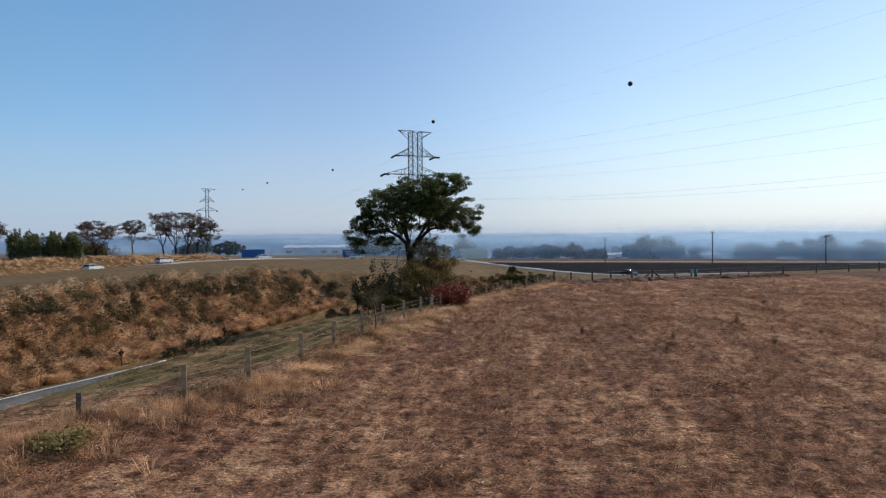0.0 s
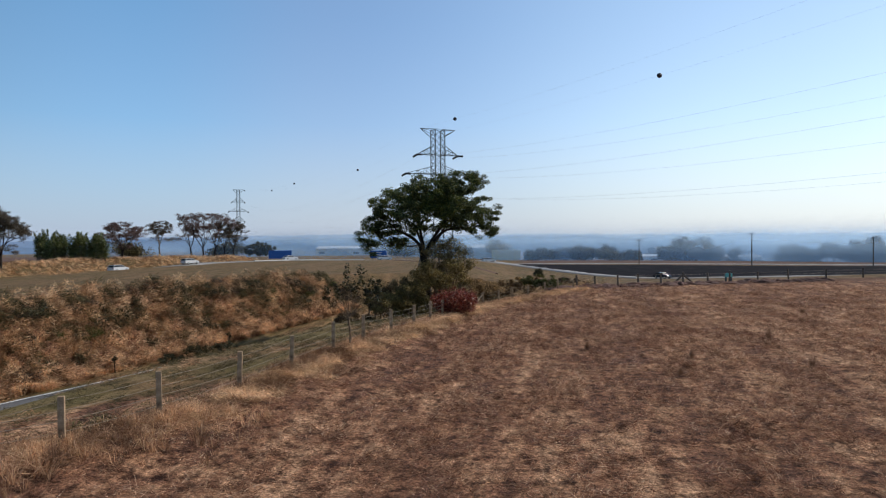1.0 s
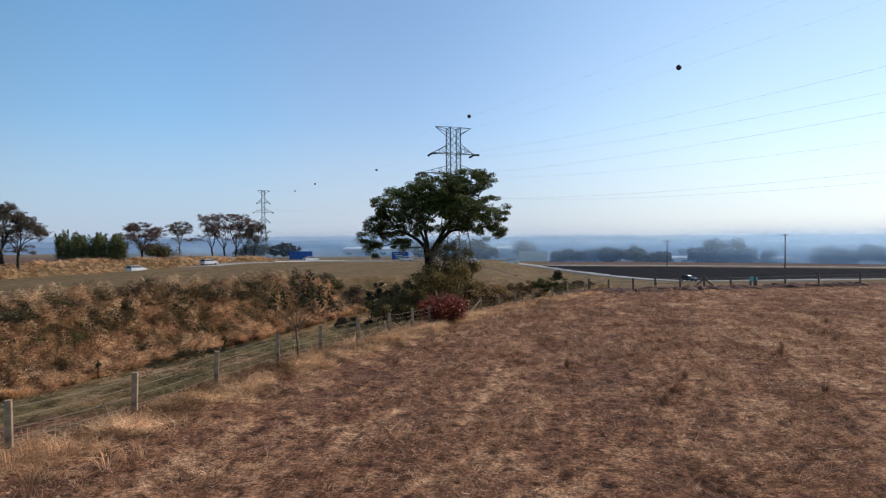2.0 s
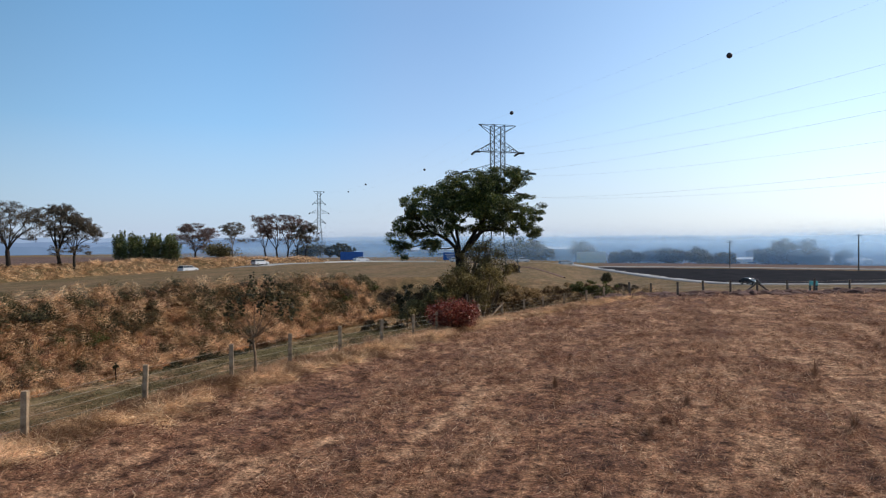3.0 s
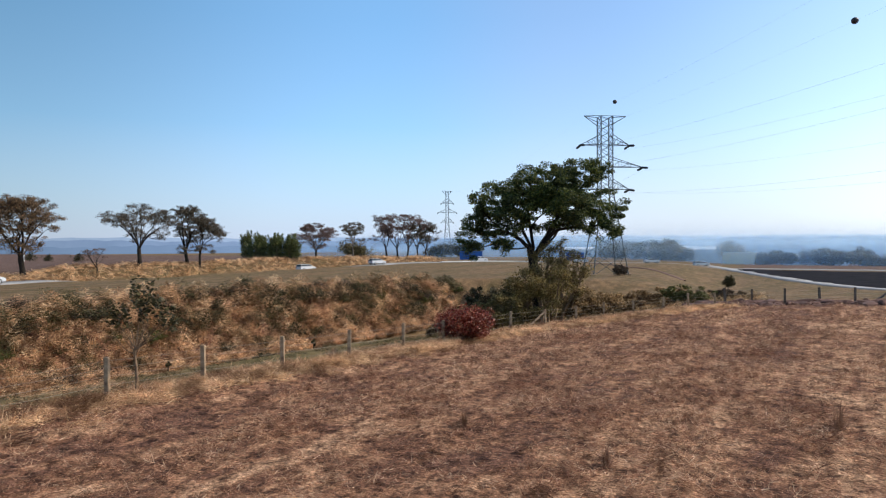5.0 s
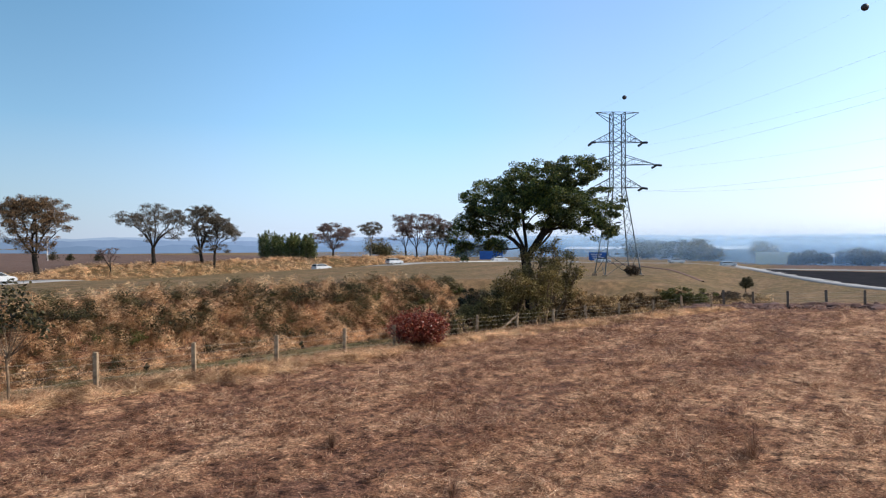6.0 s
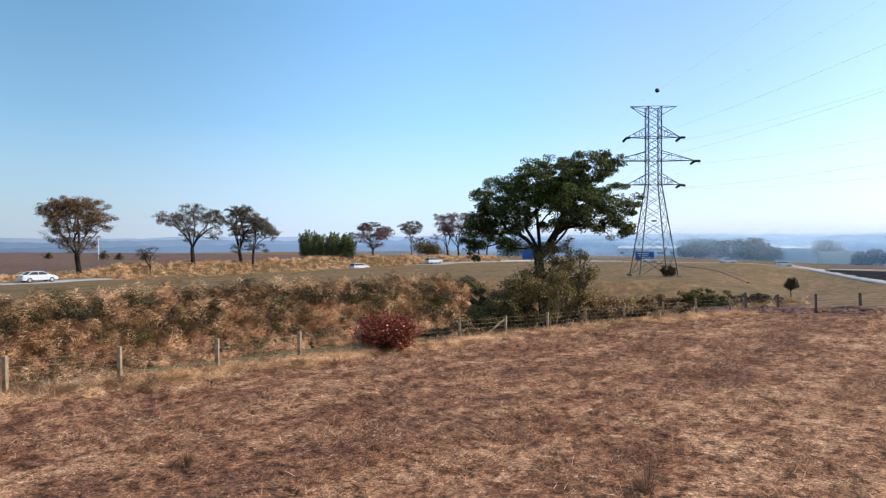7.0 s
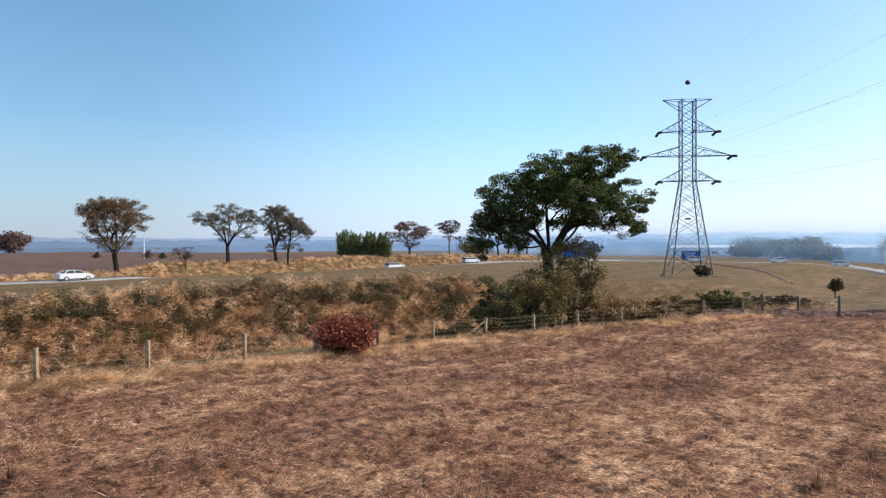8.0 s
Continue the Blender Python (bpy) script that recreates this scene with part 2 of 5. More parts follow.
M_RED_LEAF = foliage("red_leaves", [(0.0, (0.060, 0.015, 0.010)), (0.45, (0.21, 0.036, 0.022)), (0.8, (0.36, 0.080, 0.045)), (1.0, (0.46, 0.24, 0.14))], 0.3, 0.35)
M_AUTUMN = foliage("rust_brown_leaves", [(0.0, (0.045, 0.034, 0.022)), (0.5, (0.135, 0.088, 0.050)), (1.0, (0.34, 0.195, 0.10))], 0.3, 0.7)
M_GREY_LEAF = foliage("grey_brown_leaves", [(0.0, (0.038, 0.034, 0.026)), (0.5, (0.098, 0.080, 0.058)), (1.0, (0.20, 0.15, 0.105))], 0.25, 0.7)
M_MAUVE_LEAF = foliage("mauve_brown_twigs", [(0.0, (0.065, 0.040, 0.038)), (0.5, (0.150, 0.092, 0.082)), (1.0, (0.28, 0.180, 0.150))], 0.2, 0.8)
M_BAMBOO = foliage("bamboo_leaves", [(0.0, (0.036, 0.054, 0.018)), (0.5, (0.115, 0.140, 0.045)), (1.0, (0.27, 0.27, 0.095))], 0.3, 0.5)
M_BARK = solid("dark_bark", [(0.3, (0.018, 0.014, 0.012)), (0.7, (0.050, 0.040, 0.033))], 5, 0.95, bump=0.8, spec=0.05)
M_TWIG = solid("brown_twig_bark", [(0.3, (0.10, 0.064, 0.040)), (0.7, (0.26, 0.17, 0.10))], 9, 0.9, bump=0.5)
M_PALE_BARK = solid("pale_bark", [(0.3, (0.10, 0.082, 0.066)), (0.7, (0.22, 0.18, 0.14))], 5, 0.95, bump=0.6)
M_POST = solid("weathered_concrete_post", [(0.3, (0.15, 0.095, 0.056)), (0.55, (0.33, 0.230, 0.142)), (0.8, (0.52, 0.40, 0.265))], 4, 0.9, bump=0.5)
M_WOOD = solid("weathered_wood", [(0.3, (0.075, 0.055, 0.042)), (0.7, (0.17, 0.13, 0.10))], 7, 0.9, bump=0.6)
M_WIRE = solid("weathered_wire", [(0.3, (0.25, 0.20, 0.15)), (0.7, (0.38, 0.31, 0.24))], 20, 0.7, 0.0)
M_STEEL = solid("galvanised_steel", [(0.3, (0.055, 0.068, 0.075)), (0.7, (0.10, 0.118, 0.125))], 2, 0.6, 0.4)
M_LINE_WIRE = solid("aluminium_conductor", [(0.3, (0.46, 0.47, 0.48)), (0.7, (0.58, 0.59, 0.60))], 2, 0.5, 0.5)
M_INSULATOR = solid("dark_glass_insulator", [(0.3, (0.022, 0.024, 0.028)), (0.7, (0.05, 0.052, 0.058))], 3, 0.3)
M_BALL = solid("dark_marker_ball", [(0.3, (0.030, 0.026, 0.030)), (0.7, (0.065, 0.05, 0.05))], 4, 0.5)
M_ASPHALT = solid("asphalt", [(0.3, (0.085, 0.083, 0.085)), (0.7, (0.14, 0.135, 0.135))], 0.3, 0.9, bump=0.3, fine=3.0)
M_PALE_ROAD = solid("sun_bleached_road", [(0.3, (0.20, 0.19, 0.182)), (0.7, (0.29, 0.275, 0.262))], 0.3, 0.85, fine=3.0)
M_WHITE_LINE = solid("white_road_paint", [(0.3, (0.62, 0.61, 0.58)), (0.7, (0.78, 0.77, 0.74))], 1.5, 0.7)
M_WHITE_PAINT = solid("white_car_paint", [(0.3, (0.52, 0.53, 0.54)), (0.7, (0.60, 0.60, 0.61))], 1.5, 0.25, spec=0.5)
M_DARK_PAINT = solid("dark_car_paint", [(0.3, (0.02, 0.025, 0.035)), (0.7, (0.035, 0.045, 0.06))], 1.5, 0.2)
M_GLASS_DARK = solid("car_glass", [(0.3, (0.016, 0.019, 0.022)), (0.7, (0.03, 0.033, 0.036))], 1.5, 0.08)
M_TYRE = solid("tyre_rubber", [(0.3, (0.015, 0.015, 0.015)), (0.7, (0.03, 0.03, 0.03))], 6, 0.85)
M_RIM = solid("alloy_rim", [(0.3, (0.45, 0.45, 0.46)), (0.7, (0.6, 0.6, 0.6))], 6, 0.35, 0.8)
M_LAMP_RED = solid("red_tail_lens", [(0.3, (0.25, 0.02, 0.02)), (0.7, (0.35, 0.03, 0.03))], 6, 0.25)
M_BLUE = solid("blue_sheet", [(0.3, (0.018, 0.085, 0.30)), (0.7, (0.030, 0.12, 0.38))], 1.2, 0.5)
M_TURQ = solid("turquoise_board", [(0.3, (0.10, 0.42, 0.40)), (0.7, (0.16, 0.52, 0.48))], 3, 0.6)
M_PALE_BOARD = solid("faded_yellow_board", [(0.3, (0.54, 0.49, 0.30)), (0.7, (0.66, 0.60, 0.40))], 0.5, 0.7)
M_WALL = solid("pale_render", [(0.3, (0.55, 0.53, 0.50)), (0.7, (0.70, 0.68, 0.65))], 0.3, 0.85)
M_ROOF = solid("zinc_roof", [(0.3, (0.52, 0.54, 0.56)), (0.7, (0.68, 0.70, 0.72))], 0.2, 0.5)
M_SHED = solid("grey_blue_cladding", [(0.3, (0.20, 0.23, 0.29)), (0.7, (0.27, 0.30, 0.37))], 0.15, 0.7)
M_OPENING = solid("dark_opening", [(0.3, (0.03, 0.03, 0.035)), (0.7, (0.05, 0.05, 0.055))], 1, 0.4)
M_SOIL = solid("red_brown_earth", [(0.3, (0.060, 0.028, 0.022)), (0.7, (0.15, 0.078, 0.058))], 1.2, 0.95, bump=1.0, bump_scale=8)


# ---- mesh helpers ----
def fast_mesh(name, verts, faces):
    """A mesh out of arrays: n x 3 places and m x k corners."""
    me = bpy.data.meshes.new(name)
    v, f = np.asarray(verts, np.float32), np.asarray(faces, np.int32)
    me.vertices.add(len(v))
    me.vertices.foreach_set("co", v.ravel())
    me.loops.add(f.size)
    me.loops.foreach_set("vertex_index", f.ravel())
    me.polygons.add(len(f))
    me.polygons.foreach_set("loop_start", np.arange(0, f.size, f.shape[1], dtype=np.int32))
    me.update(calc_edges=True)
    return me


def array_part(name, verts, faces, material, parent=None, label="", smooth=False):
    me = fast_mesh(name, verts, faces)
    me.materials.append(material)
    if smooth:
        me.polygons.foreach_set("use_smooth", np.ones(len(me.polygons), bool))
    ob = new(name, me)
    ob.parent = parent
    if label:
        ob["label"] = label
    return ob


def part(name, bm, material, parent=None, label="", smooth=False):
    """Links a bmesh as one mesh object under a thing or a part."""
    me = bpy.data.meshes.new(name)
    bm.to_mesh(me)
    bm.free()
    me.materials.append(material)
    if smooth:
        me.polygons.foreach_set("use_smooth", np.ones(len(me.polygons), bool))
    ob = new(name, me)
    ob.parent = parent
    if label:
        ob["label"] = label
    return ob


def thing(name, at, label, category, group="", kind="", turn=0.0):
    ob = new(name)
    ob.empty_display_size = 0.2
    ob.matrix_world = pose(*at, 0, 0, turn)
    return tagged(ob, label, category, group, kind)


def add_box(bm, size, m=Matrix(), bevel=0.0):
    made = bmesh.ops.create_cube(bm, size=1.0, matrix=m @ Matrix.Diagonal((*size, 1)))
    if bevel:
        es = {e for v in made["verts"] for e in v.link_edges}
        bmesh.ops.bevel(bm, geom=list(es), offset=bevel, segments=1, affect="EDGES")


def box_bm(size, at=(0, 0, 0), bevel=0.0):
    bm = bmesh.new()
    add_box(bm, size, Matrix.Translation(at), bevel)
    return bm


def beam(bm, a, b, w, h=None):
    """A straight bar from a to b."""
    a, b = Vector(a), Vector(b)
    d = b - a
    m = Matrix.Translation((a + b) / 2) @ d.to_track_quat("Z", "X").to_matrix().to_4x4()
    add_box(bm, (w, h or w, d.length), m)


def tube(points, radii, sides=5):
    """Arrays of a tapered tube along points."""
    p, r = np.asarray(points, float), np.asarray(radii, float)
    d = np.gradient(p, axis=0)
    d /= np.linalg.norm(d, axis=1)[:, None] + 1e-9
    ref = np.where(np.abs(d[:, 2:3]) > 0.9, [[1.0, 0, 0]], [[0, 0, 1.0]])
    s = np.cross(d, ref)
    s /= np.linalg.norm(s, axis=1)[:, None] + 1e-9
    u = np.cross(s, d)
    a = np.arange(sides) * 2 * np.pi / sides
    v = p[:, None] + r[:, None, None] * (np.cos(a)[None, :, None] * s[:, None] + np.sin(a)[None, :, None] * u[:, None])
    n = len(p)
    i, j = np.meshgrid(np.arange(n - 1), np.arange(sides), indexing="ij")
    k = (j + 1) % sides
    f = np.stack([i * sides + j, i * sides + k, (i + 1) * sides + k, (i + 1) * sides + j], -1).reshape(-1, 4)
    return v.reshape(-1, 3), f


def join(chunks):
    vs, fs, n = [], [], 0
    for v, f in chunks:
        vs.append(v)
        fs.append(f + n)
        n += len(v)
    return np.concatenate(vs), np.concatenate(fs)


def rot_z(a):
    c, s, o, l = np.cos(a), np.sin(a), np.zeros_like(a), np.ones_like(a)
    return np.stack([np.stack([c, -s, o], -1), np.stack([s, c, o], -1), np.stack([o, o, l], -1)], -2)


def scatter(protos, at, turn, scale, pick, rise=None):
    """Copies prototypes (verts, faces) to many places, as one pair of arrays."""
    out = []
    rise = scale if rise is None else rise
    for i, (v, f) in enumerate(protos):
        s = np.nonzero(pick == i)[0]
        if len(s) == 0:
            continue
        w = np.einsum("nij,vj->nvi", rot_z(turn[s]), v)
        w = w * np.stack([scale[s], scale[s], rise[s]], -1)[:, None, :] + at[s][:, None, :]
        out.append((w.reshape(-1, 3), (f[None] + (np.arange(len(s)) * len(v))[:, None, None]).reshape(-1, f.shape[1])))
    return join(out)


def leaf_quads(centres, size, rng, droop=0.0, long=1.6):
    """One small bent quad for each centre, in random directions."""
    n = len(centres)
    d = rng.normal(size=(n, 3))
    d[:, 2] = d[:, 2] * 0.6 - droop
    d /= np.linalg.norm(d, axis=1)[:, None]
    s = np.cross(d, rng.normal(size=(n, 3)))
    s /= np.linalg.norm(s, axis=1)[:, None] + 1e-9
    k = (size * rng.uniform(0.6, 1.35, n))[:, None]
    a = centres - d * k * long / 2
    b = centres + d * k * long / 2
    v = np.stack([a, centres + s * k * 0.5, b, centres - s * k * 0.5], 1).reshape(-1, 3)
    return v, np.arange(4 * n).reshape(-1, 4)


# ---- the lie of the land ----
def ss(a, b, v):
    q = np.clip((v - a) / (b - a), 0, 1)
    return q * q * (3 - 2 * q)


FENCE_Y = np.array([-40, 17.8, 19.7, 22.2, 25.7, 29.55, 33.3, 36.65, 40.0, 43.6, 47.6, 51.2, 54.8, 58.4, 61.7, 64.9, 68.2, 71.4, 74.6, 77.8, 80.6])
FENCE_X = np.array([-32, -9.4, -7.4, -6.27, -5.33, -4.71, -3.92, -3.2, -2.3, -1.45, -0.8, -0.2, 0.5, 1.3, 2.6, 4.0, 5.35, 7.0, 8.9, 10.6, 12.6])


def fence_x(y):
    return np.where(y > 80.6, 12.6 + 0.55 * (y - 80.6), np.interp(y, FENCE_Y, FENCE_X))


ROAD_Y = np.array([-200, 40, 80, 100, 120, 150, 172, 193, 207, 219, 250])
ROAD_X = np.array([-118, -95, -92, -90.5, -87.8, -85, -81, -73, -66, -60, -44])


def road_x(y):
    return np.interp(y, ROAD_Y, ROAD_X)


def right_road_y(x):
    return np.interp(x, [5, 13, 23, 30, 39, 49, 75, 120, 200, 600], [276, 262, 221, 190, 171, 160, 150, 150, 150, 120])


def upper_road_y(x):
    return np.interp(x, [0, 23, 59, 91, 132, 300, 900], [282, 262, 255, 245, 238, 214, 150])


def wave(x, y, s, seed=0.0):
    """A cheap smooth random field, about -1 to 1."""
    x, y = x / s + seed * 3.1, y / s + seed * 1.7
    return (np.sin(x * 1.3 + 1.7 * np.sin(y * 0.9 + seed)) * np.sin(y * 1.1 + 1.3 * np.sin(x * 0.7 + 2 * seed)) + 0.5 * np.sin(2.7 * x + 1.1 * y + seed) * np.sin(2.3 * y - 1.9 * x)) / 1.5


def bank_top(y):
    return np.interp(y, [-60, 30, 46, 56, 62, 70, 80, 90, 100, 118, 145, 200], [45, 41, 38.3, 37, 38, 39.5, 41.5, 42.5, 43.5, 34, 22, 16])


def terrain(x, y):
    x, y = np.asarray(x, float), np.asarray(y, float)
    lat = (fence_x(y) - x) * 0.95
    top = bank_top(y)
    toe = top - 7.5
    w = y - 0.38 * np.clip(x - 15, 0, 120)
    field = -0.66 * ss(36, 66, w) - 2.6 * ss(87, 128, w) - 1.5 * ss(120, 165, w) + 0.28 * np.exp(-(np.where(lat > 0, lat * 4, lat) / 3.0) ** 2) * (1 - ss(30, 55, y))
    field = field + 0.05 * wave(x, y, 3.1) + 0.035 * wave(x, y, 1.1, 2.0)
    floor = np.interp(y, [75, 100, 120, 145, 180], [-6.3, -4.6, -2.9, -1.6, -1.3]) + 0.08 * wave(x, y, 4.0, 1.0)
    out = lat - top
    plain = 0.2 - 1.0 * ss(92, 128, y) * (1 - ss(25, 60, out)) - 1.75 * ss(12, 60, out) - 2.5 * ss(200, 300, y) + 0.06 * wave(x, y, 9.0)
    behind = road_x(y) - x
    plain = plain - 0.95 * (1 - ss(3.6, 8, np.abs(behind))) * ss(98, 112, y) * (1 - ss(168, 195, y))
    plain = plain + 1.7 * ss(3.6, 8, behind) * (0.35 + 0.65 * ss(99, 112, y)) * (1 - ss(195, 240, y)) * (1 + 0.25 * wave(x, y, 6.0, 3.0))
    z = field
    slope = np.interp(lat, [0.4, 2.2, 4.5, 11, 14, 20, 23.5], [0, 0.10, 0.175, 0.245, 0.40, 0.93, 1.0])
    steep = np.clip((lat - 1.2) / (toe - 12), 0, 1)
    steep = steep * 0.45 + ss(0, 1, steep) * 0.55
    bench = 1 - ss(60, 75, y)
    slope = slope * bench + steep * (1 - bench)
    z = np.where(lat > 0, field * (1 - slope) + floor * slope, z)
    rise = ss(0, 7.5, lat - toe)
    rough = (0.5 * wave(x, y, 2.3, 5.0) + 0.62 * wave(x, y, 0.95, 6.0)) * rise * (1 - rise) * 4
    z = np.where(lat > toe, floor * (1 - rise) + plain * rise + rough, z)
    m = ss(-3, 15, x)
    k = ss(98, 126, y)
    z = z * (1 - k) + (plain * (1 - m) + field * m) * k
    r = np.hypot(x, y - 30)
    z = z - np.interp(x, [-60, 10], [5, 6.5]) * ss(np.interp(x, [-60, 10], [290, 262]), np.interp(x, [-60, 10], [620, 430]), r) - 7 * ss(450, 760, r)
    return z


def land(x, y):
    return float(terrain(np.array([x]), np.array([y]))[0])


def axis(lo, hi, step, far_lo, far_hi):
    a = list(np.arange(lo, hi + 0.01, step))
    s = step
    while a[-1] < far_hi:
        s *= 1.07
        a.append(a[-1] + s)
    b, s = [], step
    at = lo
    while at > far_lo:
        s *= 1.07
        at -= s
        b.append(at)
    return np.array(b[::-1] + a)


def build_ground():
    xs, ys = axis(-62, 62, 0.8, -4300, 4300), axis(2, 128, 0.8, -900, 4400)
    X, Y = np.meshgrid(xs, ys)
    Z = terrain(X, Y)
    nx, ny = len(xs), len(ys)
    i, j = np.meshgrid(np.arange(ny - 1), np.arange(nx - 1), indexing="ij")
    f = np.stack([i * nx + j, i * nx + j + 1, (i + 1) * nx + j + 1, (i + 1) * nx + j], -1).reshape(-1, 4)
    ob = array_part("ground", np.stack([X, Y, Z], -1).reshape(-1, 3), f, M_GROUND, smooth=True)
    lat = (fence_x(Y) - X) * 0.95
    top = bank_top(Y)
    behind = road_x(Y) - X
    far_fence = 84.5 + 0.38 * (X - 15)
    beyond = ss(1, 4, Y - far_fence) * (X > 8)
    turf = np.maximum(ss(-1.0, 1.5, lat - top), beyond)
    turf = np.maximum(turf, 0.95 * ss(91, 101, Y))
    green = ss(2.5, 6.0, lat + 1.2 * wave(X, Y, 3.0, 2.0) - 9 * (1 - ss(23, 34, Y))) * (1 - ss(-1.5, 1.0, lat - (top - 7.0))) * (1 - ss(85, 105, Y)) * np.clip(0.72 + 0.45 * wave(X, Y, 3.6, 7.0), 0.25, 0.97)
    scorch = 0.36 * ss(0.0, 1.0, (X - 38 - 0.25 * (95 - Y)) / 18) * ss(48, 60, Y) * (Y < far_fence + 1)
    burnt = np.clip(scorch + 0.3 * scorch * wave(X, Y, 4.0), 0, 1)
    red = np.exp(-((Y - far_fence + 1.5) / 2.2) ** 2) * ss(9, 13, X) * 0.9
    plough = np.maximum(ss(10, 16, behind) * (Y < 240), ss(4.5, 6.0, Y - upper_road_y(X)) * ss(14, 24, X))
    straw = ss(11, 21, X) * (1 - ss(38, 62, Y))
    cols = (("zone", (turf, green, burnt)), ("zone_b", (red, plough, straw)))
    for key, (r, g, b) in cols:
        at = ob.data.color_attributes.new(key, "FLOAT_COLOR", "POINT")
        at.data.foreach_set("color", np.stack([r, g, b, r * 0 + 1], -1).astype(np.float32).ravel())
    return tagged(ob, "dry grassland with a sunken green cutting", "ground", kind="structure")


build_ground()


def burnt_ground():
    """The scorched black verge between the slip road and the highway."""
    u, q = np.meshgrid(np.r_[np.arange(17, 130, 2.0), np.arange(130, 420, 8.0)], np.linspace(0, 1, 30))
    lo, hi = right_road_y(u) + 4.5 + 0.8 * wave(u, u * 0, 5.0), upper_road_y(u) - 5.5 + 1.2 * wave(u, u * 0, 7.0, 2.0)
    y = lo + (hi - lo) * q
    edge = np.minimum(q, 1 - q)
    z = terrain(u, y) + np.where(edge < 0.01, -0.15, 0.12) + 0.06 * wave(u, y, 3.0)
    n = u.shape[1]
    i, j = np.meshgrid(np.arange(29), np.arange(n - 1), indexing="ij")
    f = np.stack([i * n + j, i * n + j + 1, (i + 1) * n + j + 1, (i + 1) * n + j], -1).reshape(-1, 4)
    tagged(array_part("burnt_ground", np.stack([u, y, z], -1).reshape(-1, 3), f, M_BURNT, smooth=True), "scorched black verge between two roads", "ground", kind="structure")


M_BURNT = solid("burnt_stubble", [(0.3, (0.009, 0.008, 0.010)), (0.6, (0.018, 0.016, 0.018)), (0.8, (0.034, 0.028, 0.026))], 0.25, 0.95, bump=0.6, bump_scale=3, fine=1.5, spec=0.02)
burnt_ground()


def strip(name, line, width, material, label, category="road", lift=0.07, shift=0.0, parent=None, taper=0.0):
    """A paved strip along a line of the plan."""
    line = np.asarray(line, float)
    seg = np.r_[0, np.cumsum(np.hypot(*np.diff(line, axis=0).T))]
    s = np.arange(0, seg[-1], 2.0)
    px, py = np.interp(s, seg, line[:, 0]), np.interp(s, seg, line[:, 1])
    k = np.ones(15) / 15
    px = np.convolve(np.pad(px, 7, "edge"), k, "valid")
    py = np.convolve(np.pad(py, 7, "edge"), k, "valid")
    dx, dy = np.gradient(px), np.gradient(py)
    n = np.hypot(dx, dy) + 1e-9
    nx, ny = -dy / n, dx / n
    z = terrain(px, py)
    nar = np.clip((s[-1] - s) / taper, 0.06, 1) ** 0.6 if taper else 1.0
    rows = [np.stack([px + nx * (shift + o * nar), py + ny * (shift + o * nar), z + lift + d], -1) for o, d in ((-width / 2 - 0.1, -0.3), (-width / 2, 0), (width / 2, 0), (width / 2 + 0.1, -0.3))]
    v = np.stack(rows, 1).reshape(-1, 3)
    m = len(px)
    i, j = np.meshgrid(np.arange(m - 1), np.arange(3), indexing="ij")
    f = np.stack([i * 4 + j, (i + 1) * 4 + j, (i + 1) * 4 + j + 1, i * 4 + j + 1], -1).reshape(-1, 4)
    ob = array_part(name, v, f, material, parent)
    if parent is None:
        tagged(ob, label, category, kind="structure")
    return ob


MAIN = [(-112, -40), (-95, 40), (-92, 80), (-90.5, 100), (-87.8, 120), (-85, 150), (-81, 172), (-73, 193), (-66, 207), (-60, 219), (-50, 230), (-37, 237), (-20, 246), (0, 258), (22, 264), (60, 262), (132, 240), (300, 216), (900, 152)]
RIGHT = [(0, 282), (8, 274), (13, 262), (23, 221), (30, 190), (39, 171), (49, 160), (75, 150), (120, 150), (200, 150), (600, 120)]
strip("road", MAIN, 6.6, M_PALE_ROAD, "sun-bleached two-lane highway sweeping round the grassland")
strip("road", RIGHT, 4.8, M_PALE_ROAD, "pale slip road along the burnt verge", lift=0.13)
PATH = [(-29.8 + 0.345 * (q - 48.35), q) for q in np.arange(16, 69, 4.0)]
strip("paved_lane", PATH, 2.9, M_ASPHALT, "narrow grey asphalt lane in the green cutting", taper=9.0)
strip("edge_line", PATH, 0.11, M_WHITE_LINE, "white painted edge line of the lane", "road marking", 0.085, 1.2)


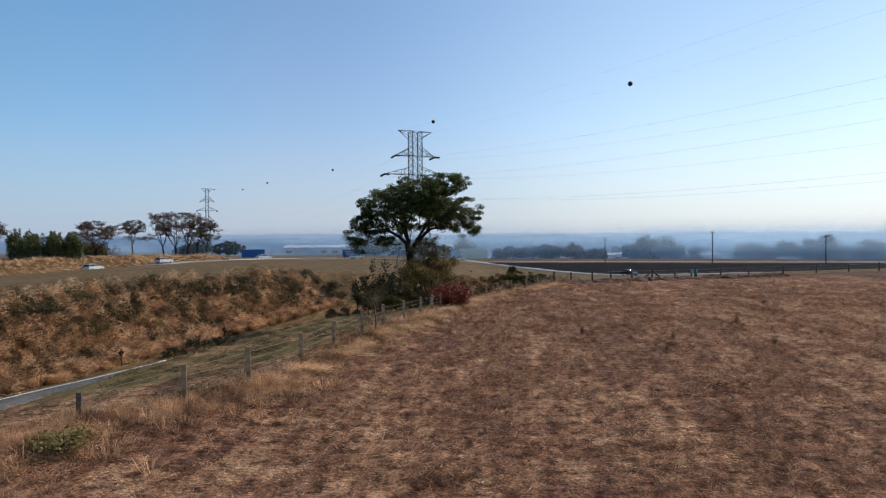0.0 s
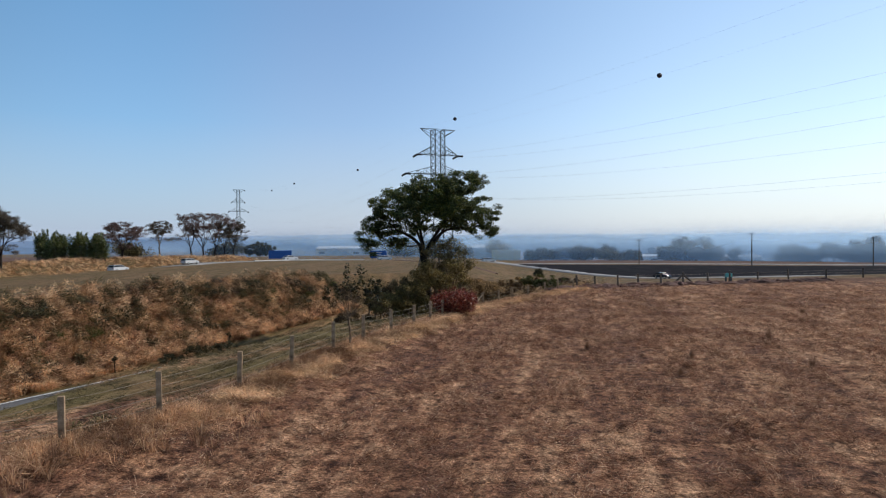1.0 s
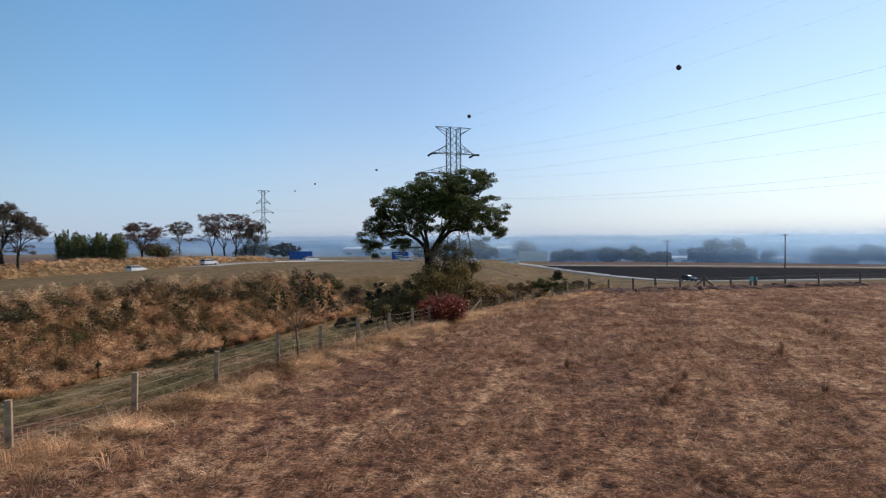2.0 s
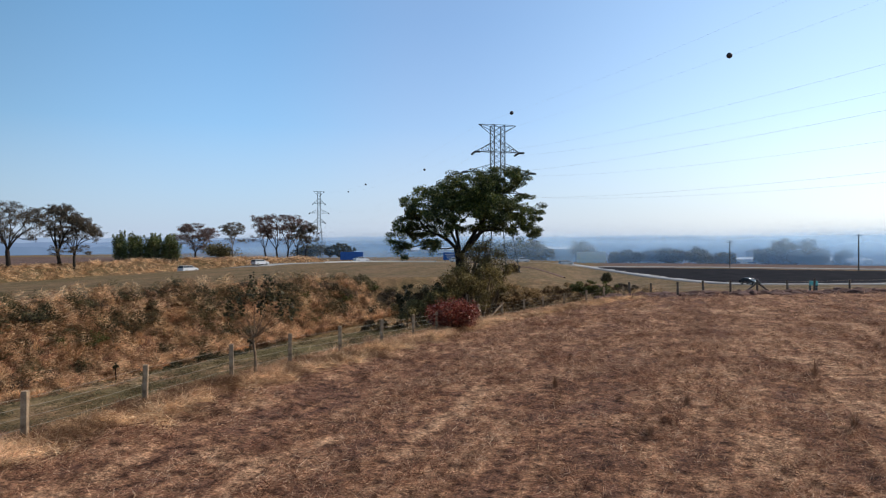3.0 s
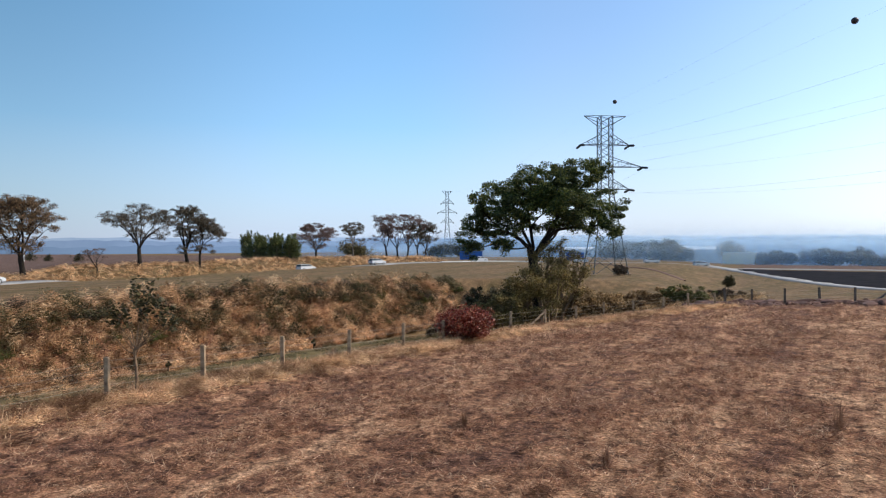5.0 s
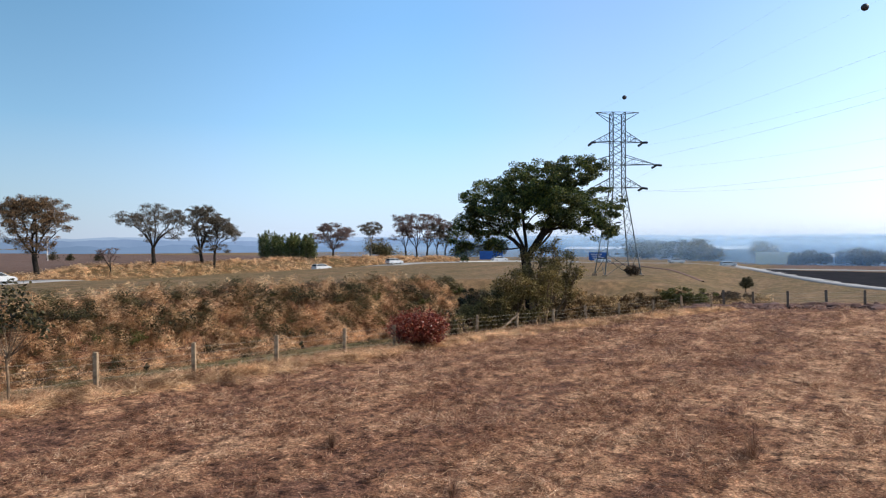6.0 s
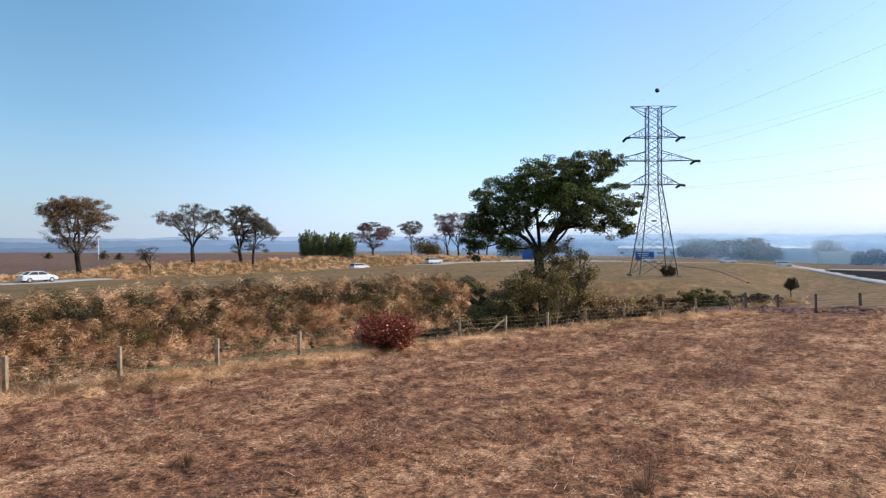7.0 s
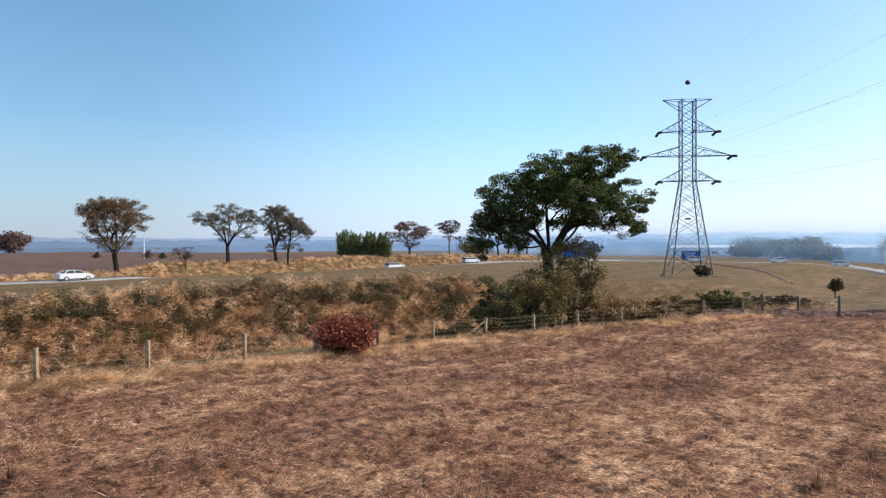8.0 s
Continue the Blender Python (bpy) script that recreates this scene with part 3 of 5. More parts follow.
# ---- trees ----
def grow(lobes, count, base, fork, rng, limbs=6):
    """Twig ends drawn from the crown's lobes, joined to one trunk by nearest branches. Returns nodes, parents, ends."""
    w = np.array([l[3] * l[4] * l[5] * (l[6] if len(l) > 6 else 1.0) for l in lobes]) ** 0.8
    pick = rng.choice(len(lobes), count, p=w / w.sum())
    d = rng.normal(size=(count, 3))
    d /= np.linalg.norm(d, axis=1)[:, None]
    d *= rng.uniform(0.15, 1.0, (count, 1)) ** 0.45
    L = np.array([l[:6] for l in lobes])
    ends = L[pick, :3] + d * L[pick, 3:6]
    base, fork = np.array(base, float), np.array(fork, float)
    nodes, par = [], []
    for q in np.linspace(0, 1, 6):
        nodes.append(base + (fork - base) * q + np.array([0.12 * math.sin(q * 5), 0.1 * math.cos(q * 4) - 0.1, 0]) * (0.4 + q) * (fork[2] - base[2]) * 0.12)
        par.append(len(nodes) - 2)
    root = len(nodes) - 1
    cost = [0.0] * len(nodes)
    # main limbs fan out towards well separated lobes
    high = L[:, 2] >= np.percentile(L[:, 2], 35)
    far = [int(np.argmax(np.linalg.norm(L[:, :3] - fork, axis=1) * high))]
    while len(far) < min(limbs, int(high.sum())):
        gap = np.min(np.linalg.norm(L[:, None, :3] - L[None, far, :3], axis=2), axis=1) * high
        far.append(int(np.argmax(gap)))
    for g in far:
        e = fork + (L[g, :3] - fork) * 0.8
        last, span = root, np.linalg.norm(e - fork)
        bow = rng.normal(size=3) * 0.07 * span
        n = max(3, int(span / 0.9))
        for i in range(1, n + 1):
            q = i / n
            pt = fork + (e - fork) * np.array([q ** 1.1, q ** 1.1, q ** 0.85]) + bow * math.sin(q * math.pi)
            nodes.append(pt)
            par.append(last)
            cost.append(cost[last] + np.linalg.norm(pt - nodes[last]))
            last = len(nodes) - 1
    order = np.argsort(np.linalg.norm(ends - fork, axis=1))
    tips = []
    for e in ends[order]:
        P = np.array(nodes[root:])
        dist = np.linalg.norm(P - e, axis=1)
        back_turn = np.clip((P[:, 2] - e[2]) - 0.3, 0, None) * 0.6
        k = int(np.argmin(dist + 0.5 * np.array(cost[root:]) + back_turn)) + root
        a = nodes[k]
        n = max(2, int(np.linalg.norm(e - a) / 0.9) + 1)
        last = k
        bend = rng.normal(size=3) * 0.10 * np.linalg.norm(e - a)
        for i in range(1, n + 1):
            q = i / n
            pt = a + (e - a) * q + bend * math.sin(q * math.pi) + np.array([0, 0, 0.10 * np.linalg.norm(e - a) * math.sin(q * math.pi)])
            nodes.append(pt)
            par.append(last)
            cost.append(cost[last] + np.linalg.norm(pt - nodes[last]))
            last = len(nodes) - 1
        tips.append(last)
    return np.array(nodes), np.array(par), tips


def limb_arrays(nodes, par, tips, r_trunk, r_tip, sides=5):
    load = np.zeros(len(nodes))
    load[tips] += 1
    for i in range(len(nodes) - 1, 0, -1):
        load[par[i]] += load[i]
    rad = np.maximum(r_tip, r_trunk * (load / load[0]) ** 0.57)
    flare = np.array([1.5, 1.2, 1.05])
    rad[:3] *= flare
    kids = {}
    for i in range(1, len(nodes)):
        kids.setdefault(par[i], []).append(i)
    chunks, todo = [], [(0, -1)]
    while todo:
        start, frm = todo.pop()
        chain = ([frm] if frm >= 0 else []) + [start]
        cur = start
        while cur in kids:
            ks = sorted(kids[cur], key=lambda c: -load[c])
            for o in ks[1:]:
                todo.append((o, cur))
            cur = ks[0]
            chain.append(cur)
        if len(chain) > 1:
            r = rad[chain].copy()
            if frm >= 0:
                r[0] = r[1]
            chunks.append(tube(nodes[chain], r, sides if r.max() > 0.05 else 3))
    return chunks


def make_tree(name, at, lobes, label, leaf_material, bark=None, count=120, trunk=(0.0, 0.0, 3.0), r_trunk=0.3, leaves=40, leaf=0.16,
              clump=0.75, flat=0.6, seed=1, category="tree", group="", r_tip=0.012, turn=0.0, stems=None, bare=0.0, droop=0.1):
    """A tree with a trunk and limbs in one mesh and a crown of many small leaves."""
    rng = np.random.default_rng(seed)
    ob = thing(name, at, label, category, group, turn=turn)
    stems = stems or [((0, 0, -0.25), trunk, lobes)]
    wood, leaf_at = [], []
    for base, fork, lob in stems:
        nodes, par, tips = grow(lob, max(6, count // len(stems)), base, fork, rng)
        wood += limb_arrays(nodes, par, tips, r_trunk, r_tip)
        for t in tips:
            if rng.random() < bare:
                continue
            n = max(3, int(leaves * rng.uniform(0.5, 1.4)))
            d = rng.normal(size=(n, 3))
            d *= (rng.uniform(0, 1, (n, 1)) ** 0.4 / np.linalg.norm(d, axis=1)[:, None]) * np.array([clump, clump, clump * flat]) * rng.uniform(0.65, 1.2)
            leaf_at.append(nodes[t] + d)
    v, f = join(wood)
    array_part("trunk", v, f, bark or M_BARK, ob, smooth=True)
    if leaf_at:
        v, f = leaf_quads(np.concatenate(leaf_at), leaf, rng, droop)
        array_part("crown", v, f, leaf_material, ob)
    return ob


def make_bush(name, at, size, label, leaf_material, count=60, leaves=30, leaf=0.10, seed=1, category="shrub", group=""):
    """A dense shrub that branches from the ground."""
    w, d, h = size
    lobes = [(0, 0, h * 0.55, w / 2, d / 2, h * 0.45), (w * 0.18, 0, h * 0.62, w * 0.3, d * 0.3, h * 0.38), (-w * 0.2, d * 0.1, h * 0.45, w * 0.3, d * 0.35, h * 0.35)]
    return make_tree(name, at, lobes, label, leaf_material, M_BARK, count, (0, 0, h * 0.15), 0.05 * h ** 0.5, leaves, leaf, min(0.26 * min(w, h), 0.7), 0.8, seed, category, group, 0.006)


def big_tree():
    lobes = [(4.2, 0.5, 11.4, 2.7, 2.4, 1.4), (0.7, -0.8, 10.6, 3.0, 2.8, 1.7), (-1.5, 2.6, 9.8, 2.6, 2.2, 1.5), (-4.0, -0.5, 8.8, 2.4, 2.4, 1.6),
             (-5.9, 0.4, 6.9, 1.5, 1.6, 1.2), (-6.7, 0.2, 5.2, 1.3, 1.3, 1.3), (6.3, 0.2, 8.2, 2.1, 2.2, 1.7), (6.6, -0.4, 5.9, 1.5, 1.6, 1.2), (2.9, 3.2, 8.6, 2.3, 2.0, 1.5),
             (3.2, -2.8, 8.2, 2.2, 2.0, 1.4), (-2.0, -2.8, 7.6, 2.2, 1.8, 1.3), (-3.3, 0.3, 4.4, 1.1, 1.2, 0.9), (1.0, 0.0, 8.0, 3.5, 3.0, 1.0, 0.4), (-4.6, 1.0, 6.0, 1.6, 1.8, 1.2), (4.6, -1.0, 6.6, 1.7, 1.8, 1.1), (-2.6, -2.4, 5.4, 1.4, 1.2, 0.9), (-6.4, -0.6, 3.9, 0.9, 1.0, 0.8), (0.6, 2.2, 6.2, 1.6, 1.4, 0.8, 0.6), (2.0, 0.6, 9.4, 2.4, 2.2, 1.2), (-1.0, -1.2, 8.9, 2.2, 2.0, 1.1), (2.4, -1.6, 6.9, 1.6, 1.4, 0.8, 0.7), (-2.2, 0.6, 6.9, 1.8, 1.6, 0.8, 0.7)]
    x, y = -3.6, 84.0
    ground = land(x, y)
    return make_tree("tree", (x, y, ground), [(a, b, c - ground, r[0] * 1.08, r[1] * 1.08, r[2] * 1.1, *r[3:]) for a, b, c, *r in lobes],
                     "large spreading tree with dark green leaves behind the wire fence", M_BIG_LEAF, M_BARK, 900, (-0.3, 0, 3.2 - ground), 0.48, 135, 0.105, 0.60, 0.6, 11, turn=8)


big_tree()


def umbrella(w, h, low, n, rng):
    """Lobes of a flat-topped savanna crown."""
    out = []
    for i in range(n):
        a, q = rng.uniform(0, 2 * math.pi), math.sqrt(rng.uniform(0.05, 1))
        out.append((w * 0.40 * q * math.cos(a), w * 0.40 * q * math.sin(a), h - (h - low) * (0.12 + 0.45 * q * q * rng.uniform(0.7, 1.3)), w * 0.17, w * 0.17, (h - low) * 0.15))
    out.append((0, 0, h * 0.92, w * 0.25, w * 0.25, (h - low) * 0.1))
    for i in range(n // 2):
        a, q = rng.uniform(0, 2 * math.pi), rng.uniform(0.3, 1)
        out.append((w * 0.36 * q * math.cos(a), w * 0.36 * q * math.sin(a), low + (h - low) * rng.uniform(0.05, 0.5), w * 0.14, w * 0.14, (h - low) * 0.13, 0.8))
    return out


def row_tree(at, w, h, label, leaf_material, seed, low=0.42, fork=0.27, count=150, leaves=26, leaf=0.17, r=0.30, stems=1, bare=0.0, bark=None, category="tree", n=11):
    rng = np.random.default_rng(seed)
    z = land(*at)
    st = []
    for i in range(stems):
        ox = (i - (stems - 1) / 2) * w * 0.22
        lob = [(l[0] * (1 if stems == 1 else 0.62) + ox * 1.5, *l[1:]) for l in umbrella(w, h, h * low, n, rng)]
        st.append(((ox, rng.uniform(-0.5, 0.5), -0.2), (ox * 1.15, 0, h * fork), lob))
    return make_tree("tree", (*at, z), None, label, leaf_material, bark or M_BARK, count, None, r, int(leaves * 1.7), leaf * 0.68, w * 0.058, 0.55, seed, category, "trees along the highway", 0.026, stems=st, bare=bare)


row_tree((-98.0, 100.3), 15.2, 13.8, "broad tree with thinning rust-brown leaves beside the highway", M_AUTUMN, 21, 0.30, 0.22, 460, 46, 0.19, 0.46, n=22)
row_tree((-94.6, 112.8), 6.4, 5.0, "small leafless mauve tree leaning on the roadside bank", M_MAUVE_LEAF, 22, 0.45, 0.2, 90, 10, 0.12, 0.14)
row_tree((-95.0, 123.2), 14.2, 12.3, "umbrella-shaped tree with sparse grey-brown leaves", M_GREY_LEAF, 23, 0.36, 0.24, 330, 30, 0.18, 0.40, n=17)
row_tree((-95.3, 136.4), 11.6, 12.9, "slender forked tree with sparse leaves on the bank", M_GREY_LEAF, 24, 0.34, 0.2, 270, 32, 0.18, 0.36, n=14)
row_tree((-93.0, 138.2), 12.4, 10.9, "bushy grey-green tree beside a taller forked one", M_GREY_LEAF, 25, 0.26, 0.22, 320, 38, 0.18, 0.26, n=15)
row_tree((-89.6, 179.2), 13.2, 9.9, "rounded tree with bare mauve-brown twigs", M_MAUVE_LEAF, 26, 0.25, 0.18, 360, 34, 0.18, 0.28, n=16)
row_tree((-87.6, 195.7), 11.0, 10.0, "thin pale green tree with a flat crown", M_GREY_LEAF, 27, 0.36, 0.26, 210, 28, 0.18, 0.22, bark=M_PALE_BARK)
row_tree((-83.8, 217.5), 15.8, 14.2, "many-stemmed tree with a mauve-brown crown", M_MAUVE_LEAF, 28, 0.36, 0.2, 480, 34, 0.2, 0.28, 3)
row_tree((-76.6, 220.5), 11.6, 11.6, "grey-brown tree with a rounded crown beside a larger one", M_GREY_LEAF, 29, 0.34, 0.22, 330, 34, 0.2, 0.24, 2)


def bamboo_clump():
    rng = np.random.default_rng(31)
    x, y = -96.6, 168.0
    ob = thing("bamboo_clump", (x, y, land(x, y)), "dense green bamboo clump beside the highway", "bamboo")
    wood, leaf_at = [], []
    for g in range(26):
        gx, gy, tall = -8.6 + 17.2 * (g + 0.5) / 26 + rng.normal() * 0.2, rng.normal() * 1.3, 6.2 + 0.9 * math.sin(g * 0.9) + rng.uniform(-1.1, 1.3)
        tall *= 0.72 if g in (12, 13) else 1.0
        for i in range(8):
            px, py, h = gx + rng.normal() * 0.22, gy + rng.normal() * 0.35, tall * rng.uniform(0.72, 1.0)
            lx, ly = (px - gx) * 2.0 + rng.normal() * 0.45, (py - gy) * 1.2 + rng.normal() * 0.4
            q = np.linspace(0, 1, 6)
            wood.append(tube(np.stack([px + lx * q ** 2, py + ly * q ** 2, h * q - 0.2], -1), 0.05 * (1.1 - q), 4))
            k = rng.uniform(0.05, 1.0, 150) ** 0.75
            out = rng.normal(size=(150, 3)) * [0.46, 0.40, 0.28] * (1.2 - 0.95 * k[:, None])
            leaf_at.append(np.stack([px + lx * k ** 2, py + ly * k ** 2, h * k], -1) + out)
    v, f = join(wood)
    array_part("culms", v, f, M_PALE_BARK, ob)
    v, f = leaf_quads(np.concatenate(leaf_at), 0.15, rng, 0.4, 2.8)
    array_part("crown", v, f, M_BAMBOO, ob)


bamboo_clump()
make_bush("shrub", (-108, 350, land(-108, 350)), (17, 12, 8), "round dark green tree clump far beyond the highway", M_SHRUB, 130, 90, 0.5, 41, "tree")
for _x, _y, _w in ((-146, 138, 4.0), (-141, 139, 3.0), (-132, 140, 3.5), (-160, 132, 3.0)):
    make_bush("shrub", (_x, _y, land(_x, _y) - 0.1), (_w, _w, _w * 0.6), "small dark shrub on the edge of the ploughed land", M_SHRUB, 30, 24, 0.18, 44, "shrub")


# ---- cutting: shrubs, tussocks ----
def blade_tuft(rng, blades, height, spread, width, lean=0.6, segs=2):
    """A tuft of bent tapering blades in triangles."""
    vs, fs = [], []
    for i in range(blades):
        a = rng.uniform(0, 2 * math.pi)
        d = np.array([math.cos(a), math.sin(a), 0])
        s = np.array([-d[1], d[0], 0]) * width * rng.uniform(0.6, 1.3)
        h = height * rng.uniform(0.55, 1.15)
        out = spread * rng.uniform(0.2, 1.0)
        b = d * rng.uniform(0, spread * 0.25)
        n = len(vs)
        if segs == 1:
            vs += [b - s, b + s, b + d * out + np.array([0, 0, h])]
            fs.append((n, n + 1, n + 2))
        else:
            m = b + d * out * 0.4 + np.array([0, 0, h * 0.72])
            e = b + d * out * (1 + lean * 0.4) + np.array([0, 0, h * (1 - 0.35 * lean * rng.uniform(0, 1))])
            vs += [b - s, b + s, m + s * 0.8, m - s * 0.8, e]
            fs += [(n, n + 1, n + 2), (n, n + 2, n + 3), (n + 3, n + 2, n + 4)]
    return np.array(vs), np.array(fs)


def straw_clump(rng, blades, width, height, length, thick, fill=1.0):
    """A matted clump: thin straws lying over and through one another."""
    a, q = rng.uniform(0, 6.283, blades), rng.uniform(0, 1, blades) ** 0.5
    b = np.stack([np.cos(a) * q * width / 2, np.sin(a) * q * width / 2, height * (1 - q * q) * rng.uniform(0, 1, blades) ** fill], -1)
    d = rng.normal(size=(blades, 3)) * [1, 1, 0.42]
    d[:, 2] = np.abs(d[:, 2])
    d /= np.linalg.norm(d, axis=1)[:, None]
    s = np.cross(d, rng.normal(size=(blades, 3)))
    s *= thick / (np.linalg.norm(s, axis=1)[:, None] + 1e-9)
    e = b + d * (length * rng.uniform(0.5, 1.3, blades))[:, None]
    return np.stack([b - s, b + s, e], 1).reshape(-1, 3), np.arange(3 * blades).reshape(-1, 3)


def stuff(name, v, f, material, label, category):
    return tagged(array_part(name, v, f, material), label, category, kind="stuff")


def bank_cover():
    rng = np.random.default_rng(51)
    protos = [blade_tuft(rng, 24, 0.75, 1.0, 0.02, 1.0) for _ in range(6)]
    for name, mat, n, lo, hi, size, label in (("golden_tussock_grass", M_GOLD, 2100, -0.6, 0.93, 0.9, "golden dry tussock grass on the bank of the cutting"),
                                              ("rusty_tussock_grass", M_RUST, 1150, -0.5, 0.85, 0.9, "rust-brown dry tussock grass on the bank of the cutting"),
                                              ("olive_tussock_grass", M_OLIVE, 700, 0.1, 0.95, 0.7, "olive-green coarse grass on the bank of the cutting")):
        y = rng.uniform(24, 100, n)
        q = rng.uniform(lo, hi, n)
        lat = bank_top(y) - 7.5 + 7.5 * np.where(q < 0, q * 0.1, q)
        x = fence_x(y) - lat / 0.95
        at = np.stack([x, y, terrain(x, y) - 0.05], -1)
        v, f = scatter(protos, at, rng.uniform(0, 6.3, n), size * rng.uniform(0.55, 1.35, n) * (1 - 0.5 * ss(0.6, 0.9, q)), rng.integers(0, 6, n))
        stuff(name, v, f, mat, label, "grass")


bank_cover()


def brush_cover():
    rng = np.random.default_rng(57)
    for name, mat, n, lo, hi, label in (("golden_brush", M_GOLD, 640, -0.05, 0.86, "fluffy golden dry brush on the bank"), ("rusty_brush", M_RUST, 330, -0.05, 0.8, "rust-brown dry brush on the bank"), ("olive_brush", M_OLIVE, 240, 0.2, 0.88, "olive-green brush on the bank")):
        protos = [straw_clump(rng, 300, 2.0, 1.35, 0.34, 0.019, 0.4) for _ in range(6)]
        y = rng.uniform(26, 99, n)
        lat = bank_top(y) - 7.5 + 7.5 * rng.uniform(lo, hi, n)
        x = fence_x(y) - lat / 0.95
        at = np.stack([x, y, terrain(x, y) - 0.05], -1)
        v, f = scatter(protos, at, rng.uniform(0, 6.3, n), rng.uniform(0.5, 1.35, n), rng.integers(0, 6, n))
        stuff(name, v, f, mat, label, "brush")
    # dry grass on the road bank below the row of trees
    protos = [straw_clump(rng, 34, 1.4, 0.6, 0.5, 0.03) for _ in range(5)]
    n = 2600
    y = rng.uniform(60, 215, n)
    x = road_x(y) - 4.2 - 5.5 * rng.random(n) ** 1.3
    at = np.stack([x, y, terrain(x, y) - 0.05], -1)
    v, f = scatter(protos, at, rng.uniform(0, 6.3, n), rng.uniform(0.5, 1.5, n), rng.integers(0, 5, n))
    stuff("roadside_grass", v, f, M_GOLD, "golden dry grass on the bank behind the highway", "grass")


brush_cover()


def valley_plants():
    for i, (x, y) in enumerate(((-28.7, 61.6), (-24.0, 75.9))):
        make_tree("sapling", (x, y, land(x, y)), [(0, 0, 1.15, 0.22, 0.22, 0.3)], "small dark sapling on the green floor of the cutting", M_SHRUB, M_BARK, 14, (0, 0, 0.7), 0.05, 20, 0.07, 0.14, 1.0, 300 + i, "sapling", r_tip=0.01)
    for i, (x, y, w, h) in enumerate(((-25.6, 65.6, 2.6, 0.9), (-24.6, 69.2, 3.0, 1.5), (-23.2, 72.4, 2.8, 1.1), (-25.2, 53.5, 2.2, 0.8), (-23.9, 56.5, 2.0, 0.7))):
        make_bush("shrub", (x, y, land(x, y) - 0.05), (w, w, h), "dark low shrub on the floor of the cutting", M_SHRUB, 50, 30, 0.09, 310 + i)


valley_plants()


M_DUSKY = foliage("dusky_twigs", [(0.0, (0.030, 0.021, 0.016)), (0.6, (0.080, 0.055, 0.038)), (1.0, (0.19, 0.130, 0.085))], 0.15, 0.8)


def shrub_cover():
    """Leafy shrubs on the bank, each one a thing."""
    rng = np.random.default_rng(53)
    kinds = []
    for i, (mat, w, h, lab) in enumerate(((M_SHRUB, 2.9, 1.7, "dark green leafy shrub on the dry bank"), (M_OLIVE, 2.6, 1.3, "olive-green shrub among dry tussocks"),
                                          (M_SHRUB, 1.6, 2.0, "upright dark shrub on the bank"), (M_YELLOW_GREEN, 2.2, 1.0, "yellow-green low shrub on the bank"), (M_DUSKY, 2.8, 1.6, "dusky leafless brown shrub on the bank"))):
        kinds.append(make_bush("shrub", (0, 0, -50 - i * 5), (w, w, h), lab, mat, 48, 24, 0.085, 60 + i, "shrub", "shrubs on the bank"))
    used = set()
    n = 235
    y = np.sort(rng.uniform(28, 102, n))
    for i in range(n):
        q = rng.choice([rng.uniform(0.6, 0.86), rng.uniform(0.15, 0.7)], p=[0.55, 0.45])
        lat = float(bank_top(y[i]) - 7.5 + 7.5 * q)
        x = float(fence_x(y[i])) - lat / 0.95
        k = int(rng.choice(5, p=[0.20, 0.32, 0.10, 0.10, 0.28]))
        s = rng.uniform(0.55, 1.15)
        m = pose(x, y[i], land(x, y[i]) - 0.2, 0, 0, rng.uniform(0, 360)) @ Matrix.Diagonal((s * rng.uniform(0.8, 1.4), s, s * rng.uniform(0.7, 1.1) * (1.0 if q < 0.7 else 0.75), 1))
        if k in used:
            c = copy_thing(kinds[k], m)
            c.matrix_basis = m
        else:
            kinds[k].matrix_basis = m
            used.add(k)


shrub_cover()


M_UNDER = foliage("thicket_leaves", [(0.0, (0.075, 0.056, 0.020)), (0.5, (0.215, 0.160, 0.055)), (1.0, (0.43, 0.31, 0.125))], 0.42, 0.65, 0.5, (0.55, 0.5, 0.45))


M_THICKET = foliage("thicket_brown_leaves", [(0.0, (0.10, 0.066, 0.030)), (0.5, (0.27, 0.180, 0.085)), (1.0, (0.50, 0.35, 0.185))], 0.45, 0.7, 0.5, (0.55, 0.46, 0.40), clump=0.9)


def open_shrub(at, w, d, h, label, material, seed, stems=5, leaf=0.10, lean=0.3, low=0.35, count=130, leaves=46):
    """A loose shrub: several leaning stems with small separate tufts of leaves and gaps between them."""
    rng = np.random.default_rng(seed)
    sets = []
    for i in range(stems):
        u, v = (i + 0.5) / stems - 0.5 + rng.uniform(-0.06, 0.06), rng.uniform(-0.4, 0.4)
        lobes = []
        for k in range(7):
            q = low + (1 - low) * rng.uniform(0, 1) ** 0.7
            wide = 0.25 + 0.35 * math.sin(math.pi * min(1, q))
            lobes.append((w * (u * (0.55 + 0.5 * q) + rng.normal() * 0.11), d * (v + rng.normal() * 0.16), h * q * (1 - 0.5 * abs(u)), w * wide * 0.17, d * wide * 0.22, h * 0.065))
        sets.append(((w * u * 0.3, d * v * 0.3, -0.2), (w * u * (0.45 + lean), d * v * 0.6, h * 0.34), lobes))
    return make_tree("shrub", at, None, label, material, M_TWIG, count, None, 0.03 * h ** 0.7, leaves, leaf, 0.10 * min(w, h) + 0.14, 0.7, seed, "shrub", "", 0.006, stems=sets)


